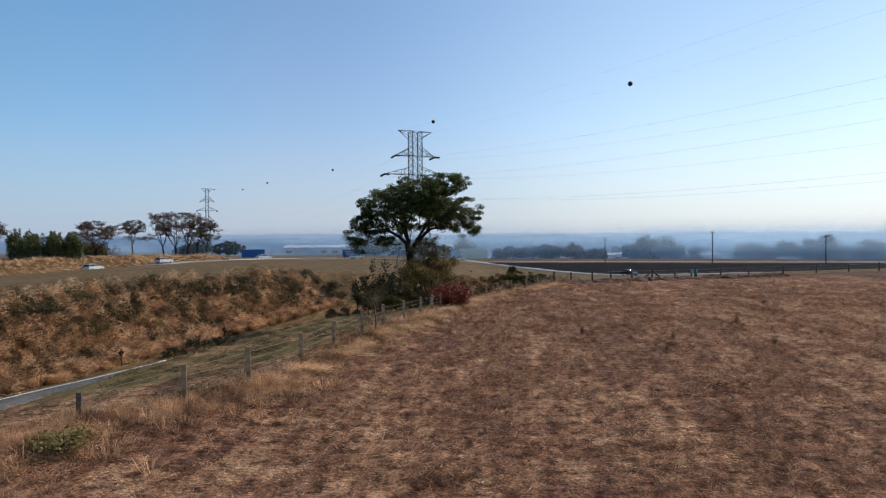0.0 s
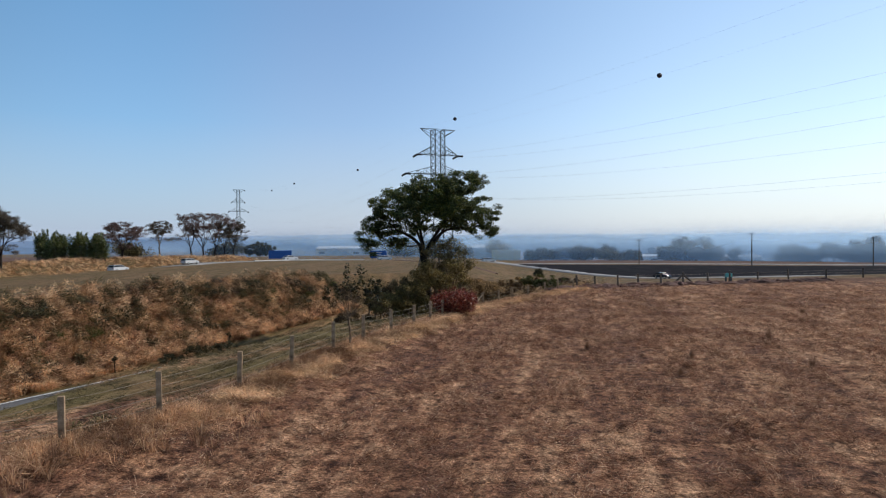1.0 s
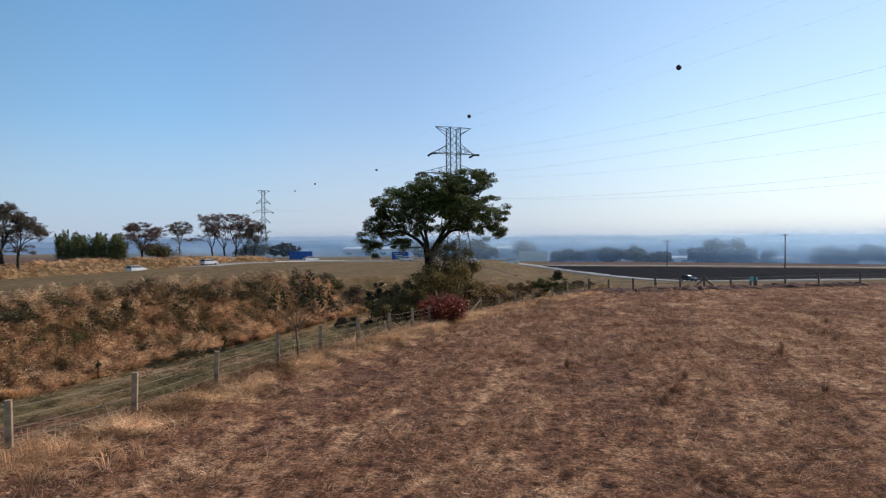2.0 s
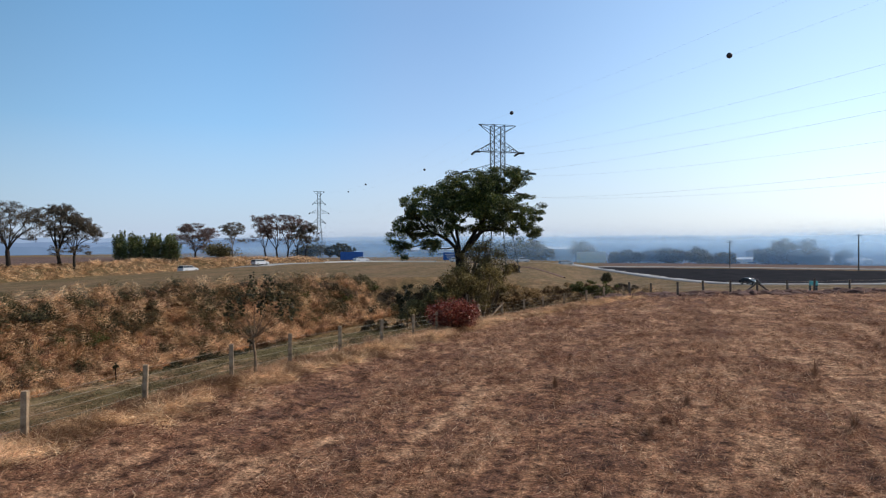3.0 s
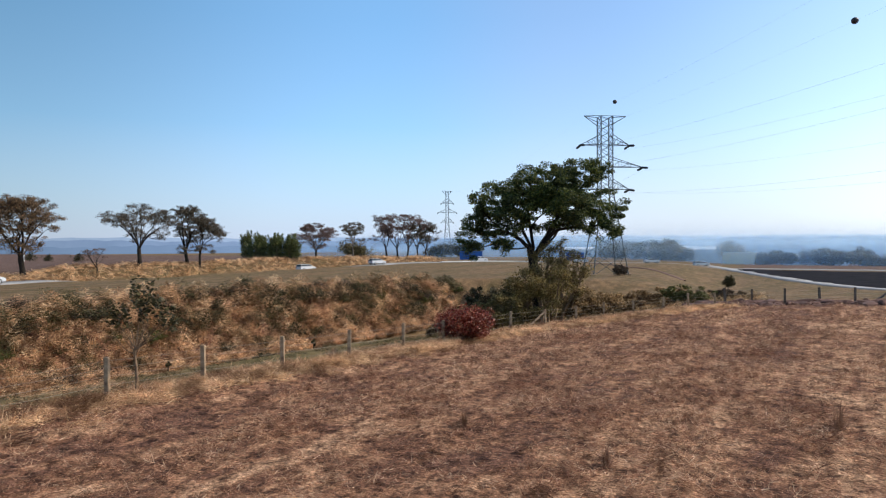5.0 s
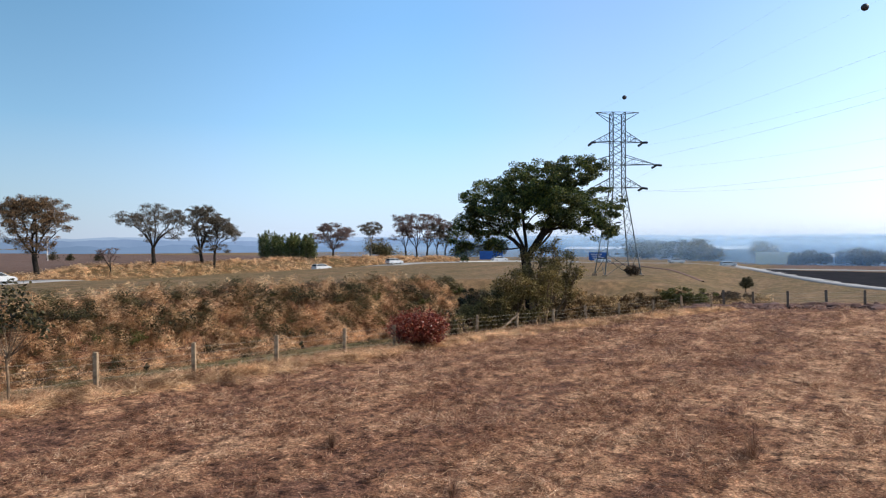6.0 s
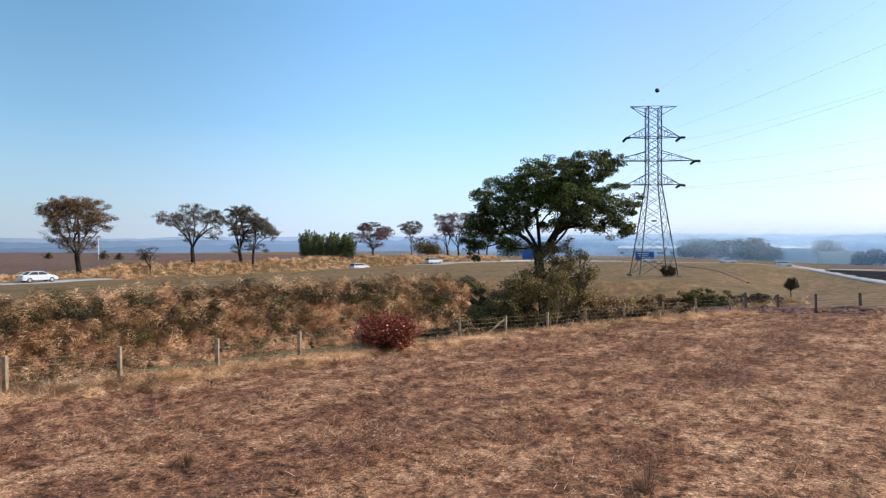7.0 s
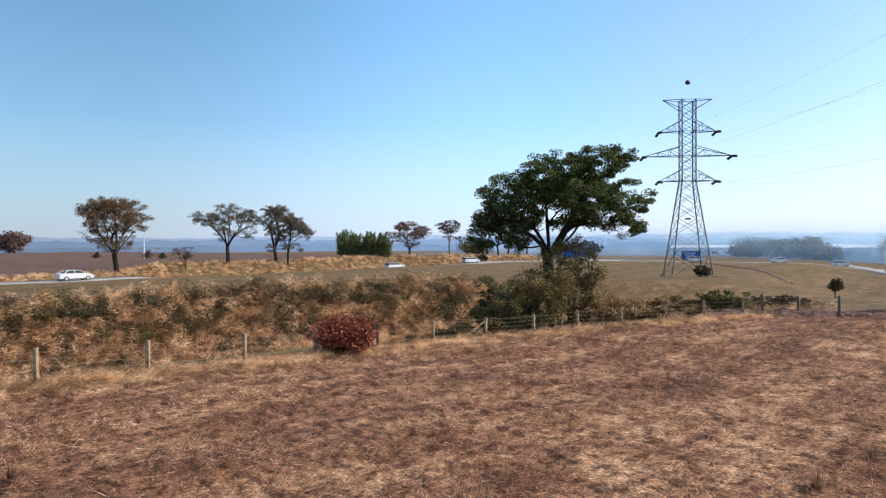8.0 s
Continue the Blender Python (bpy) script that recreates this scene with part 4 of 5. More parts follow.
def under_tree():
    rows = [(-2.0, 80.6, 6.4, 4.4, 7.6, M_UNDER, 6, 0.35, "spreading yellow-green shrub under the large tree"), (-7.2, 82.4, 4.4, 3.4, 5.4, M_THICKET, 5, 0.15, "tall straw-brown shrub beside the large trunk"),
            (-1.4, 82.0, 4.8, 3.2, 9.6, M_UNDER, 5, 0.4, "tall yellow-green shrub close to the large trunk"), (-5.4, 82.2, 3.2, 2.6, 6.2, M_OLIVE, 4, 0.2, "olive shrub close to the large trunk"),
            (-4.0, 79.8, 5.0, 3.0, 6.2, M_UNDER, 5, 0.15, "yellow-green shrub in front of the large trunk"), (2.2, 81.8, 6.0, 4.0, 3.2, M_THICKET, 6, 0.15, "straw-brown thicket beside the fence"), (-5.4, 77.6, 6.2, 4.0, 4.4, M_UNDER, 6, 0.1, "olive-yellow thicket on the slope of the cutting"),
            (4.8, 85.0, 6.8, 4.0, 2.7, M_THICKET, 6, 0.12, "olive-brown flat-topped shrub behind the fence"), (-9.6, 83.4, 2.6, 2.4, 6.0, M_SHRUB, 3, 0.5, "dark upright shrub beside the large tree"),
            (-11.5, 80.4, 4.0, 3.0, 3.0, M_THICKET, 5, 0.1, "straw-brown leafless shrub on the slope of the cutting"), (0.8, 87.6, 6.8, 4.0, 2.8, M_THICKET, 6, 0.1, "straw-brown shrub in the cutting"),
            (8.0, 90.4, 6.4, 3.5, 2.5, M_THICKET, 6, 0.08, "low olive-brown shrub behind the fence"), (8.6, 97, 6.4, 3.5, 2.0, M_THICKET, 6, 0.08, "low brown-olive shrub on the cutting's edge"), (3.5, 100, 6.4, 3.5, 2.0, M_THICKET, 6, 0.08, "brown-olive shrub on the cutting's edge"),
            (-2.0, 103, 6.4, 3.5, 2.0, M_THICKET, 6, 0.08, "brown-olive shrub on the cutting's edge"), (9.9, 88.4, 4.2, 2.8, 2.2, M_YELLOW_GREEN, 5, 0.08, "fresh green low shrub behind the fence"),
            (13.0, 95.0, 4.8, 3.0, 1.6, M_DUSKY, 5, 0.08, "dusky brown shrub on the edge of the grass slope"), (-2.2, 132.2, 2.2, 1.8, 1.8, M_DUSKY, 4, 0.15, "leafless brown shrub at the foot of the tower")]
    for i, (x, y, w, d, h, mat, stems, low, lab) in enumerate(rows):
        open_shrub((x, y, land(x, y) - 0.1), w, d, h, lab, mat, 80 + i, stems, 0.105, 0.3, low, 30 * stems, 40 if mat == M_DUSKY else 62)
    # rough grass and brush over the end of the cutting
    rng = np.random.default_rng(59)
    protos = [straw_clump(rng, 110, 1.5, 0.8, 0.36, 0.016) for _ in range(5)]
    for name, mat, n, lab in (("golden_end_brush", M_GOLD, 300, "golden dry brush over the end of the cutting"), ("olive_end_brush", M_THICKET, 330, "olive-brown brush over the end of the cutting")):
        x, y = rng.uniform(-16, 17, n), rng.uniform(83, 108, n)
        ok = (y > 84.5 + 0.38 * (x - 15) + 2.0) & (y < 112 - 0.5 * np.abs(x))
        x, y = x[ok], y[ok]
        at = np.stack([x, y, terrain(x, y) - 0.05], -1)
        v, f = scatter(protos, at, rng.uniform(0, 6.3, len(x)), rng.uniform(0.5, 1.2, len(x)), rng.integers(0, 5, len(x)))
        stuff(name, v, f, mat, lab, "brush")


under_tree()
x0, y0 = 0.6, 52.2
make_bush("red_bush", (x0, y0, land(x0, y0) - 0.12), (3.0, 2.8, 1.85), "dense rounded bush of dark red leaves beside the fence", M_RED_LEAF, 260, 50, 0.07, 97)


def young_tree():
    """A slender young tree: bare fanned twigs below, dark leafy shoots above."""
    rng = np.random.default_rng(71)
    x, y = -3.35, 33.85
    ob = thing("young_tree", (x, y, land(x, y)), "slender young tree with bare fanned twigs and dark leafy shoots", "tree")
    q = np.linspace(0, 1, 7)
    wood = [tube(np.stack([0.05 * np.sin(q * 4), 0 * q, 1.45 * q - 0.1], -1), 0.055 - 0.015 * q, 6)]
    leaf_at = []
    for i in range(26):
        a, out = rng.uniform(0, 6.28), rng.uniform(0.3, 0.95)
        tall = rng.uniform(0.5, 1.15)
        k = np.linspace(0, 1, 6)
        wood.append(tube(np.stack([math.cos(a) * out * k ** 0.8 * 0.8, math.sin(a) * out * k ** 0.8, 1.3 + rng.uniform(-0.15, 0.1) + tall * k ** 1.3], -1), 0.010 * (1.15 - k), 4))
    for px, h, w in ((-0.10, 3.55, 0.14), (0.52, 3.5, 0.16), (0.2, 2.85, 0.14), (-0.55, 2.75, 0.12), (-1.0, 2.6, 0.14), (0.95, 2.95, 0.13), (1.35, 2.7, 0.12)):
        k = np.linspace(0, 1, 8)
        wood.append(tube(np.stack([px * np.minimum(1, k * 1.6), 0.2 * np.sin(k * 3), 1.35 + (h - 1.35) * k], -1), 0.016 * (1.1 - k), 4))
        t = rng.uniform(0.55, 1.0, 90)
        leaf_at.append(np.stack([px * np.minimum(1, t * 1.6), 0.2 * np.sin(t * 3), 1.35 + (h - 1.35) * t], -1) + rng.normal(size=(90, 3)) * [w * 0.7, w * 0.7, 0.08])
    v, f = join(wood)
    array_part("trunk", v, f, M_TWIG, ob)
    v, f = leaf_quads(np.concatenate(leaf_at), 0.08, rng, 0.0, 1.8)
    array_part("crown", v, f, M_SHRUB, ob)


young_tree()


# ---- fences ----
def post_mesh(h, w, seed):
    rng = np.random.default_rng(seed)
    bm = box_bm((w, w * 0.9, h + 0.3), (0, 0, (h - 0.3) / 2), 0.012)
    for v in bm.verts:
        v.co.x += rng.normal() * 0.006
        v.co.y += rng.normal() * 0.006
    return bm


def wire_between(name, a, b, r, sag, parent, material, n=7, sides=4):
    q = np.linspace(0, 1, n)
    p = np.array(a)[None] * (1 - q)[:, None] + np.array(b)[None] * q[:, None]
    p[:, 2] -= sag * 4 * q * (1 - q)
    v, f = tube(p, np.full(n, r), sides)
    return array_part(name, v, f, material, parent)


def near_fence():
    rng = np.random.default_rng(91)
    ob = thing("fence", (0, 0, 0), "wire fence on weathered pale posts along the dry field", "fence", kind="")
    pts = [(float(fence_x(np.array(v))), float(v)) for v in FENCE_Y[1:]]
    tops = []
    for i, (x, y) in enumerate(pts):
        z = land(x, y)
        wooden = i in (0, 11)
        h = 0.75 if i == 0 else 1.16 + rng.uniform(-0.06, 0.06)
        p = part("post", post_mesh(h, 0.13 if wooden else 0.145, i), M_WOOD if wooden else M_POST, ob, "dark wooden post" if wooden else "")
        p.matrix_basis = pose(x, y, z, rng.normal() * 1.2, rng.normal() * 1.2, 15 + rng.normal() * 6)
        tops.append((x, y, z, h))
    for a, b in zip(tops, tops[1:]):
        for k in (0.30, 0.56, 0.80, 1.03):
            wire_between("wire", (a[0], a[1], a[2] + min(k, a[3] - 0.06)), (b[0], b[1], b[2] + min(k, b[3] - 0.06)), 0.0052, 0.03, ob, M_WIRE)
    x, y, z, h = tops[13]
    bm = bmesh.new()
    beam(bm, (x - 0.9, y - 1.1, land(x - 0.9, y - 1.1) - 0.1), (x, y, z + 0.95), 0.09)
    part("brace", bm, M_POST, ob)
    return tops


near_fence()


def far_fence():
    rng = np.random.default_rng(92)
    ob = thing("fence", (0, 0, 0), "dark wooden post-and-wire fence along the field's far edge", "fence")
    pts = [(13.4, 83.4), (15.6, 84.6), (18.2, 84.6), (21.2, 87.6), (24.1, 88.6), (27.0, 89.6), (30.3, 90.6), (33.3, 91.8), (37.6, 94.0), (42.3, 96.0), (48.0, 98.0), (54, 100.4), (60, 102.6), (66, 105), (72, 107)]
    tops = []
    for i, (x, y) in enumerate(pts):
        z, h = land(x, y), 1.3 + rng.uniform(-0.12, 0.12)
        p = part("post", post_mesh(h, 0.17, 50 + i), M_WOOD, ob)
        p.matrix_basis = pose(x, y, z, rng.normal() * 2, rng.normal() * 2, rng.uniform(0, 40))
        tops.append((x, y, z, h))
    for a, b in zip(tops, tops[1:]):
        for k in (0.4, 0.75, 1.1):
            wire_between("wire", (a[0], a[1], a[2] + k), (b[0], b[1], b[2] + k), 0.008, 0.04, ob, M_WIRE)
    x, y, z, h = tops[5]
    for dx, dy in ((-1.5, -0.6), (1.5, 0.6)):
        bm = bmesh.new()
        beam(bm, (x + dx, y + dy, land(x + dx, y + dy) - 0.1), (x, y, z + 1.05), 0.15)
        part("brace", bm, M_WOOD, ob)


far_fence()


# ---- power line ----
LINE_W, ARM_W = Vector((0.476, -0.879, 0)), Vector((0.879, 0.476, 0))
TOWER_AT = (-5.3, 135.6)
TALL = 0.985
ARMS = ((14.5, 4.2, 1.7), (18.3, 6.5, 1.5), (22.0, 4.2, 1.7))
TOP, TOP_ARM, WAIST, BASE_W, BODY_W = 26.8, 3.6, 14.5, 5.9, 2.0


def tower_half(z):
    return (BASE_W / 2) * (1 - z / WAIST) + (BODY_W / 2) * z / WAIST if z < WAIST else BODY_W / 2


def build_tower(at):
    x, y = at
    ob = thing("lattice_tower", (x, y, land(x, y)), "galvanised steel lattice power tower with three crossarm pairs", "pylon", "towers of the power line", turn=28.4)
    corners = ((-1, -1), (1, -1), (1, 1), (-1, 1))
    for cx, cy in corners:
        bm = bmesh.new()
        for a, b in ((-0.3, WAIST), (WAIST, TOP)):
            beam(bm, (cx * tower_half(a), cy * tower_half(a), a), (cx * tower_half(b), cy * tower_half(b), b), 0.135)
        part("leg", bm, M_STEEL, ob)
    levels = [0, 3.6, 6.4, 8.8, 10.9, 12.8, 14.5, 15.8, 17.0, 18.3, 19.6, 20.8, 22.0, 23.2, 24.4, 25.6, 26.8]
    for k in range(4):
        (ax, ay), (bx, by) = corners[k], corners[(k + 1) % 4]
        bm = bmesh.new()
        for lo, hi in zip(levels, levels[1:]):
            p, q = tower_half(lo), tower_half(hi)
            beam(bm, (ax * p, ay * p, lo), (bx * q, by * q, hi), 0.058)
            beam(bm, (bx * p, by * p, lo), (ax * q, ay * q, hi), 0.058)
            if hi in (14.5, 18.3, 22.0, 26.8):
                beam(bm, (ax * q, ay * q, hi), (bx * q, by * q, hi), 0.07)
        part("lattice_face", bm, M_STEEL, ob)
    w = BODY_W / 2
    for h, reach, rise in ARMS:
        for s in (-1, 1):
            bm = bmesh.new()
            tip = (s * reach, 0, h)
            for c in (-w, w):
                beam(bm, (s * w, c, h), tip, 0.10)
                beam(bm, (s * w, c, h + rise), tip, 0.085)
                for q in (0.3, 0.6):
                    lx = s * (w + (reach - w) * q)
                    beam(bm, (lx, c * (1 - q), h), (lx, c * (1 - q), h + rise * (1 - q)), 0.05)
                    beam(bm, (s * (w + (reach - w) * (q - 0.3)), c * (1.3 - q), h), (lx, c * (1 - q), h + rise * (1 - q)), 0.05)
            part("crossarm", bm, M_STEEL, ob)
            for d in (-1, 1):
                bm = bmesh.new()
                a, b = Vector((s * reach, 0, h - 0.05)), Vector((s * reach, d * 2.1, h - 0.32))
                m = Matrix.Translation((a + b) / 2) @ (b - a).to_track_quat("Z", "X").to_matrix().to_4x4()
                bmesh.ops.create_cone(bm, segments=8, radius1=0.13, radius2=0.13, depth=(b - a).length, cap_ends=True, matrix=m)
                for i in range(9):
                    c = a + (b - a) * (i + 0.5) / 9
                    mm = Matrix.Translation(c) @ (b - a).to_track_quat("Z", "X").to_matrix().to_4x4()
                    bmesh.ops.create_cone(bm, segments=8, radius1=0.2, radius2=0.12, depth=0.1, cap_ends=True, matrix=mm)
                part("insulator", bm, M_INSULATOR, ob)
    for s in (-1, 1):
        bm = bmesh.new()
        for c in (-w, w):
            beam(bm, (s * w, c, TOP), (s * TOP_ARM, 0, TOP + 0.1), 0.085)
            beam(bm, (s * w, c, TOP - 1.4), (s * TOP_ARM, 0, TOP + 0.1), 0.085)
        part("earth_wire_arm", bm, M_STEEL, ob)
    part("warning_plate", box_bm((0.8, 0.05, 0.24), (-0.4, -tower_half(8.8) - 0.06, 8.7), 0.01), M_INSULATOR, ob, "small dark plate on the lattice")
    for cx, cy in corners:
        part("footing", box_bm((0.7, 0.7, 0.6), (cx * BASE_W / 2, cy * BASE_W / 2, -0.05), 0.03), M_POST, ob)
    return ob


tower = build_tower(TOWER_AT)
tower.scale = (1, 1, TALL)
FAR_TOWER = (-114.0, 336.0)
far_tower = copy_thing(tower, pose(*FAR_TOWER, land(*FAR_TOWER), 0, 0, 28.4) @ Matrix.Diagonal((0.72, 0.72, 1.24, 1)))
far_tower.matrix_basis = pose(*FAR_TOWER, land(*FAR_TOWER), 0, 0, 28.4) @ Matrix.Diagonal((0.72, 0.72, 1.24, 1))
NEXT_S = 235.0


def line_point(side, s, h, z_far_back, sag):
    """A place on the wire at side metres from the axis, s metres along the line."""
    z0 = land(*TOWER_AT) + h * TALL
    if s >= 0:
        q = s / NEXT_S
        z = z0 - 1.2 * sag * 4 * q * (1 - q) + 11.0 * q
    else:
        q = -s / 228.0
        z = z0 * (1 - q) + z_far_back * q - sag * 4 * q * (1 - q)
    p = Vector((*TOWER_AT, 0)) + ARM_W * side * (1 if s >= 0 else 1 - 0.55 * q) + LINE_W * s
    return (p.x, p.y, z)


def power_wires():
    zb = land(*FAR_TOWER)
    lines = [(s * TOP_ARM, TOP + 0.1, 4.4) for s in (-1, 1)] + [(s * a[1], a[0] - 0.5, 6.5) for a in ARMS for s in (-1, 1)]
    for side, h, sag in lines:
        earth = h > 25
        ob = thing("power_cable", line_point(side, 0, h, zb + h * 1.24, sag), "thin earth wire strung between the tower tops" if earth else "sagging aluminium power cable between the towers", "cable", "cables of the power line")
        o = Vector(ob.matrix_world.translation)
        for lo, hi in ((0, NEXT_S), (-228, 0)):
            pts = np.array([Vector(line_point(side, s, h, zb + h * 1.24, sag)) - o for s in np.linspace(lo, hi, 41)])
            v, f = tube(pts, np.full(41, 0.004 if earth else 0.006), 4)
            array_part("span", v, f, M_LINE_WIRE, ob)
    for side, s in ((-1, 14.5), (1, 55.0), (1, -56.6), (-1, -103), (1, -161), (-1, -200)):
        p = line_point(side * TOP_ARM, s, TOP + 0.1, zb + (TOP + 0.1) * 1.24, 4.4)
        bm = bmesh.new()
        bmesh.ops.create_uvsphere(bm, u_segments=20, v_segments=12, radius=0.31)
        for v in bm.verts:
            v.co.z *= 0.97
        add_box(bm, (0.66, 0.05, 0.05), Matrix.Rotation(radians(-61), 4, "Z"))
        ball = part("marker_ball", bm, M_BALL, None, smooth=True)
        ball.matrix_world = pose(*p)
        tagged(ball, "dark aviation marker ball clamped on the earth wire", "marker ball", "marker balls on the earth wires")


power_wires()


def street_pole(x, y, h, turn):
    ob = thing("utility_pole", (x, y, land(x, y)), "dark concrete utility pole with a crossarm beside the highway", "utility pole", "poles beside the highway", turn=turn)
    v, f = tube([(0, 0, -0.4), (0, 0, h * 0.5), (0, 0, h)], [0.20, 0.17, 0.13], 8)
    array_part("pole", v, f, M_WOOD, ob)
    part("crossarm", box_bm((2.2, 0.14, 0.16), (0, 0, h - 0.5), 0.01), M_WOOD, ob)
    for k in (-0.95, -0.3, 0.95):
        bm = bmesh.new()
        bmesh.ops.create_cone(bm, segments=8, radius1=0.08, radius2=0.05, depth=0.25, cap_ends=True, matrix=Matrix.Translation((k, 0, h - 0.3)))
        part("insulator", bm, M_INSULATOR, ob)


street_pole(60, 257, 9.0, 20)
pole = thing("pole", (-152, 141, land(-152, 141)), "plain pale pole on the ploughed land", "pole")
v, f = tube(np.array([(0, 0, -0.2), (0, 0, 3.0), (0, 0, 6.2)]), np.array([0.16, 0.14, 0.11]), 8)
array_part("shaft", v, f, M_WALL, pole)
part("cap", box_bm((0.3, 0.3, 0.1), (0, 0, 6.22), 0.02), M_STEEL, pole)
street_pole(92, 237, 11.0, 20)
street_pole(128, 232, 9.5, 20)


# ---- vehicles ----
def car(at, turn, paint, label, hatch=False, k=1.0):
    """A car with body, cabin glass, lamps and wheels."""
    ob = thing("car", (*at, land(*at) + 0.07), label, "car", "vehicles on the highway", turn=turn)
    L, W, H = 4.55 * k, 1.78 * k, 1.46 * k
    prof = [(-0.5, 0.20), (-0.5, 0.56), (-0.485, 0.66), (-0.36, 0.70), (0.24, 0.68), (0.40, 0.60), (0.485, 0.50), (0.5, 0.36), (0.49, 0.19)]
    bm = bmesh.new()
    rings = [[bm.verts.new((px * L, side * W / 2, pz * H)) for px, pz in prof] for side in (-1, 1)]
    n = len(prof)
    for i in range(n):
        j = (i + 1) % n
        bm.faces.new((rings[0][i], rings[0][j], rings[1][j], rings[1][i]))
    bm.faces.new(rings[0][::-1])
    bm.faces.new(rings[1])
    bmesh.ops.bevel(bm, geom=list(bm.edges), offset=0.07, segments=2, affect="EDGES")
    body = part("body", bm, paint, ob, smooth=False)
    tail, rear = (-0.49, -0.42) if hatch else (-0.38, -0.23)
    low = [(tail * L, 0.46 * W), (0.26 * L, 0.46 * W)]
    high = [(rear * L, 0.37 * W), (0.09 * L, 0.37 * W)]
    bm = bmesh.new()
    a = [bm.verts.new((x, s * y, 0.67 * H)) for s in (-1, 1) for x, y in low]
    b = [bm.verts.new((x, s * y, 0.95 * H)) for s in (-1, 1) for x, y in high]
    for q in ((0, 1), (1, 3), (3, 2), (2, 0)):
        bm.faces.new((a[q[0]], a[q[1]], b[q[1]], b[q[0]]))
    bm.faces.new((b[0], b[1], b[3], b[2]))
    part("cabin_glass", bm, M_GLASS_DARK, body)
    part("roof", box_bm((high[1][0] - high[0][0] + 0.12, 0.76 * W, 0.07), ((high[0][0] + high[1][0]) / 2, 0, 0.965 * H), 0.03), paint, body)
    for s in (-1, 1):
        for (x0, y0), (x1, y1) in zip(low, high):
            bm = bmesh.new()
            beam(bm, (x0, s * y0, 0.66 * H), (x1, s * y1, 0.96 * H), 0.09)
            part("pillar", bm, paint, body)
        bm = bmesh.new()
        beam(bm, (-0.06 * L, s * 0.465 * W, 0.66 * H), (-0.06 * L, s * 0.375 * W, 0.96 * H), 0.07)
        part("pillar", bm, paint, body)
    for side in (-1, 1):
        part("tail_lamp", box_bm((0.08, 0.3, 0.16), (-0.495 * L, side * W * 0.36, 0.55 * H), 0.01), M_LAMP_RED, body)
        part("headlamp", box_bm((0.12, 0.34, 0.14), (0.475 * L, side * W * 0.34, 0.50 * H), 0.01), M_GLASS_DARK, body)
        for px in (-0.30, 0.31):
            bm = bmesh.new()
            m = Matrix.Translation((px * L, side * (W / 2 - 0.08), 0.31 * k)) @ Matrix.Rotation(radians(90), 4, "X")
            bmesh.ops.create_cone(bm, segments=18, radius1=0.32 * k, radius2=0.32 * k, depth=0.2, cap_ends=True, matrix=m)
            wheel = part("wheel", bm, M_TYRE, ob)
            bm = bmesh.new()
            m = Matrix.Translation((px * L, side * (W / 2 + 0.005), 0.31 * k)) @ Matrix.Rotation(radians(90), 4, "X")
            bmesh.ops.create_cone(bm, segments=14, radius1=0.2 * k, radius2=0.2 * k, depth=0.06, cap_ends=True, matrix=m)
            part("rim", bm, M_RIM, wheel)
    return ob


car((-91.0, 89.0), 84, M_WHITE_PAINT, "white four-door saloon on the highway below the trees", k=1.2)
car((-82.2, 163), 76, M_WHITE_PAINT, "white hatchback driving on the highway", True, 1.1)
car((-75.6, 188), 68, M_WHITE_PAINT, "white hatchback on the highway beside bare trees", True, 1.1)
car((-57.5, 222), 50, M_WHITE_PAINT, "white car far off on the highway bend", False, 1.1)
car((-30, 241.5), 28, M_WHITE_PAINT, "white car far off on the highway bend", True, 1.1)
car((-9, 253), 30, M_WHITE_PAINT, "white car far off on the highway bend", False, 1.1)
car((6, 260.5), 25, M_WHITE_PAINT, "white car far off on the highway past the tower", True, 1.1)
car((43.6, 162.5), -58, M_DARK_PAINT, "dark blue car on the slip road beside the burnt ground", False, 0.92)


def road_sign(x, y, w, h, up, turn, label, material, rows=3):
    ob = thing("road_sign", (x, y, land(x, y)), label, "sign", turn=turn)
    for s in (-0.38, 0.38):
        part("post", box_bm((0.16, 0.16, up + h * 0.8), (s * w, 0.1, (up + h * 0.8) / 2 - 0.2)), M_STEEL, ob)
    part("panel", box_bm((w, 0.1, h), (0, 0, up + h / 2), 0.02), material, ob)
    for i in range(rows):
        part("lettering_bar", box_bm((w * (0.62 - 0.12 * i), 0.02, h * 0.09), (-w * 0.08, -0.062, up + h * (0.76 - 0.24 * i))), M_WHITE_LINE, ob, "white bar of unreadable lettering")
    return ob


road_sign(-62.0, 226.5, 7.3, 2.6, 0.5, 15, "large blue sign panel on steel posts beside the highway", M_BLUE, 0)
road_sign(-33, 248, 6.0, 2.6, 0.8, -6, "large blue sign panel with a white border of bars", M_BLUE)
road_sign(21.2, 484, 19.5, 7.4, 0.6, 0, "large faded yellow-green billboard beyond the road junction", M_PALE_BOARD, 0)
road_sign(33.5, 92.6, 0.9, 0.5, 0.55, 8, "small turquoise board on the far fence line", M_TURQ, 0)


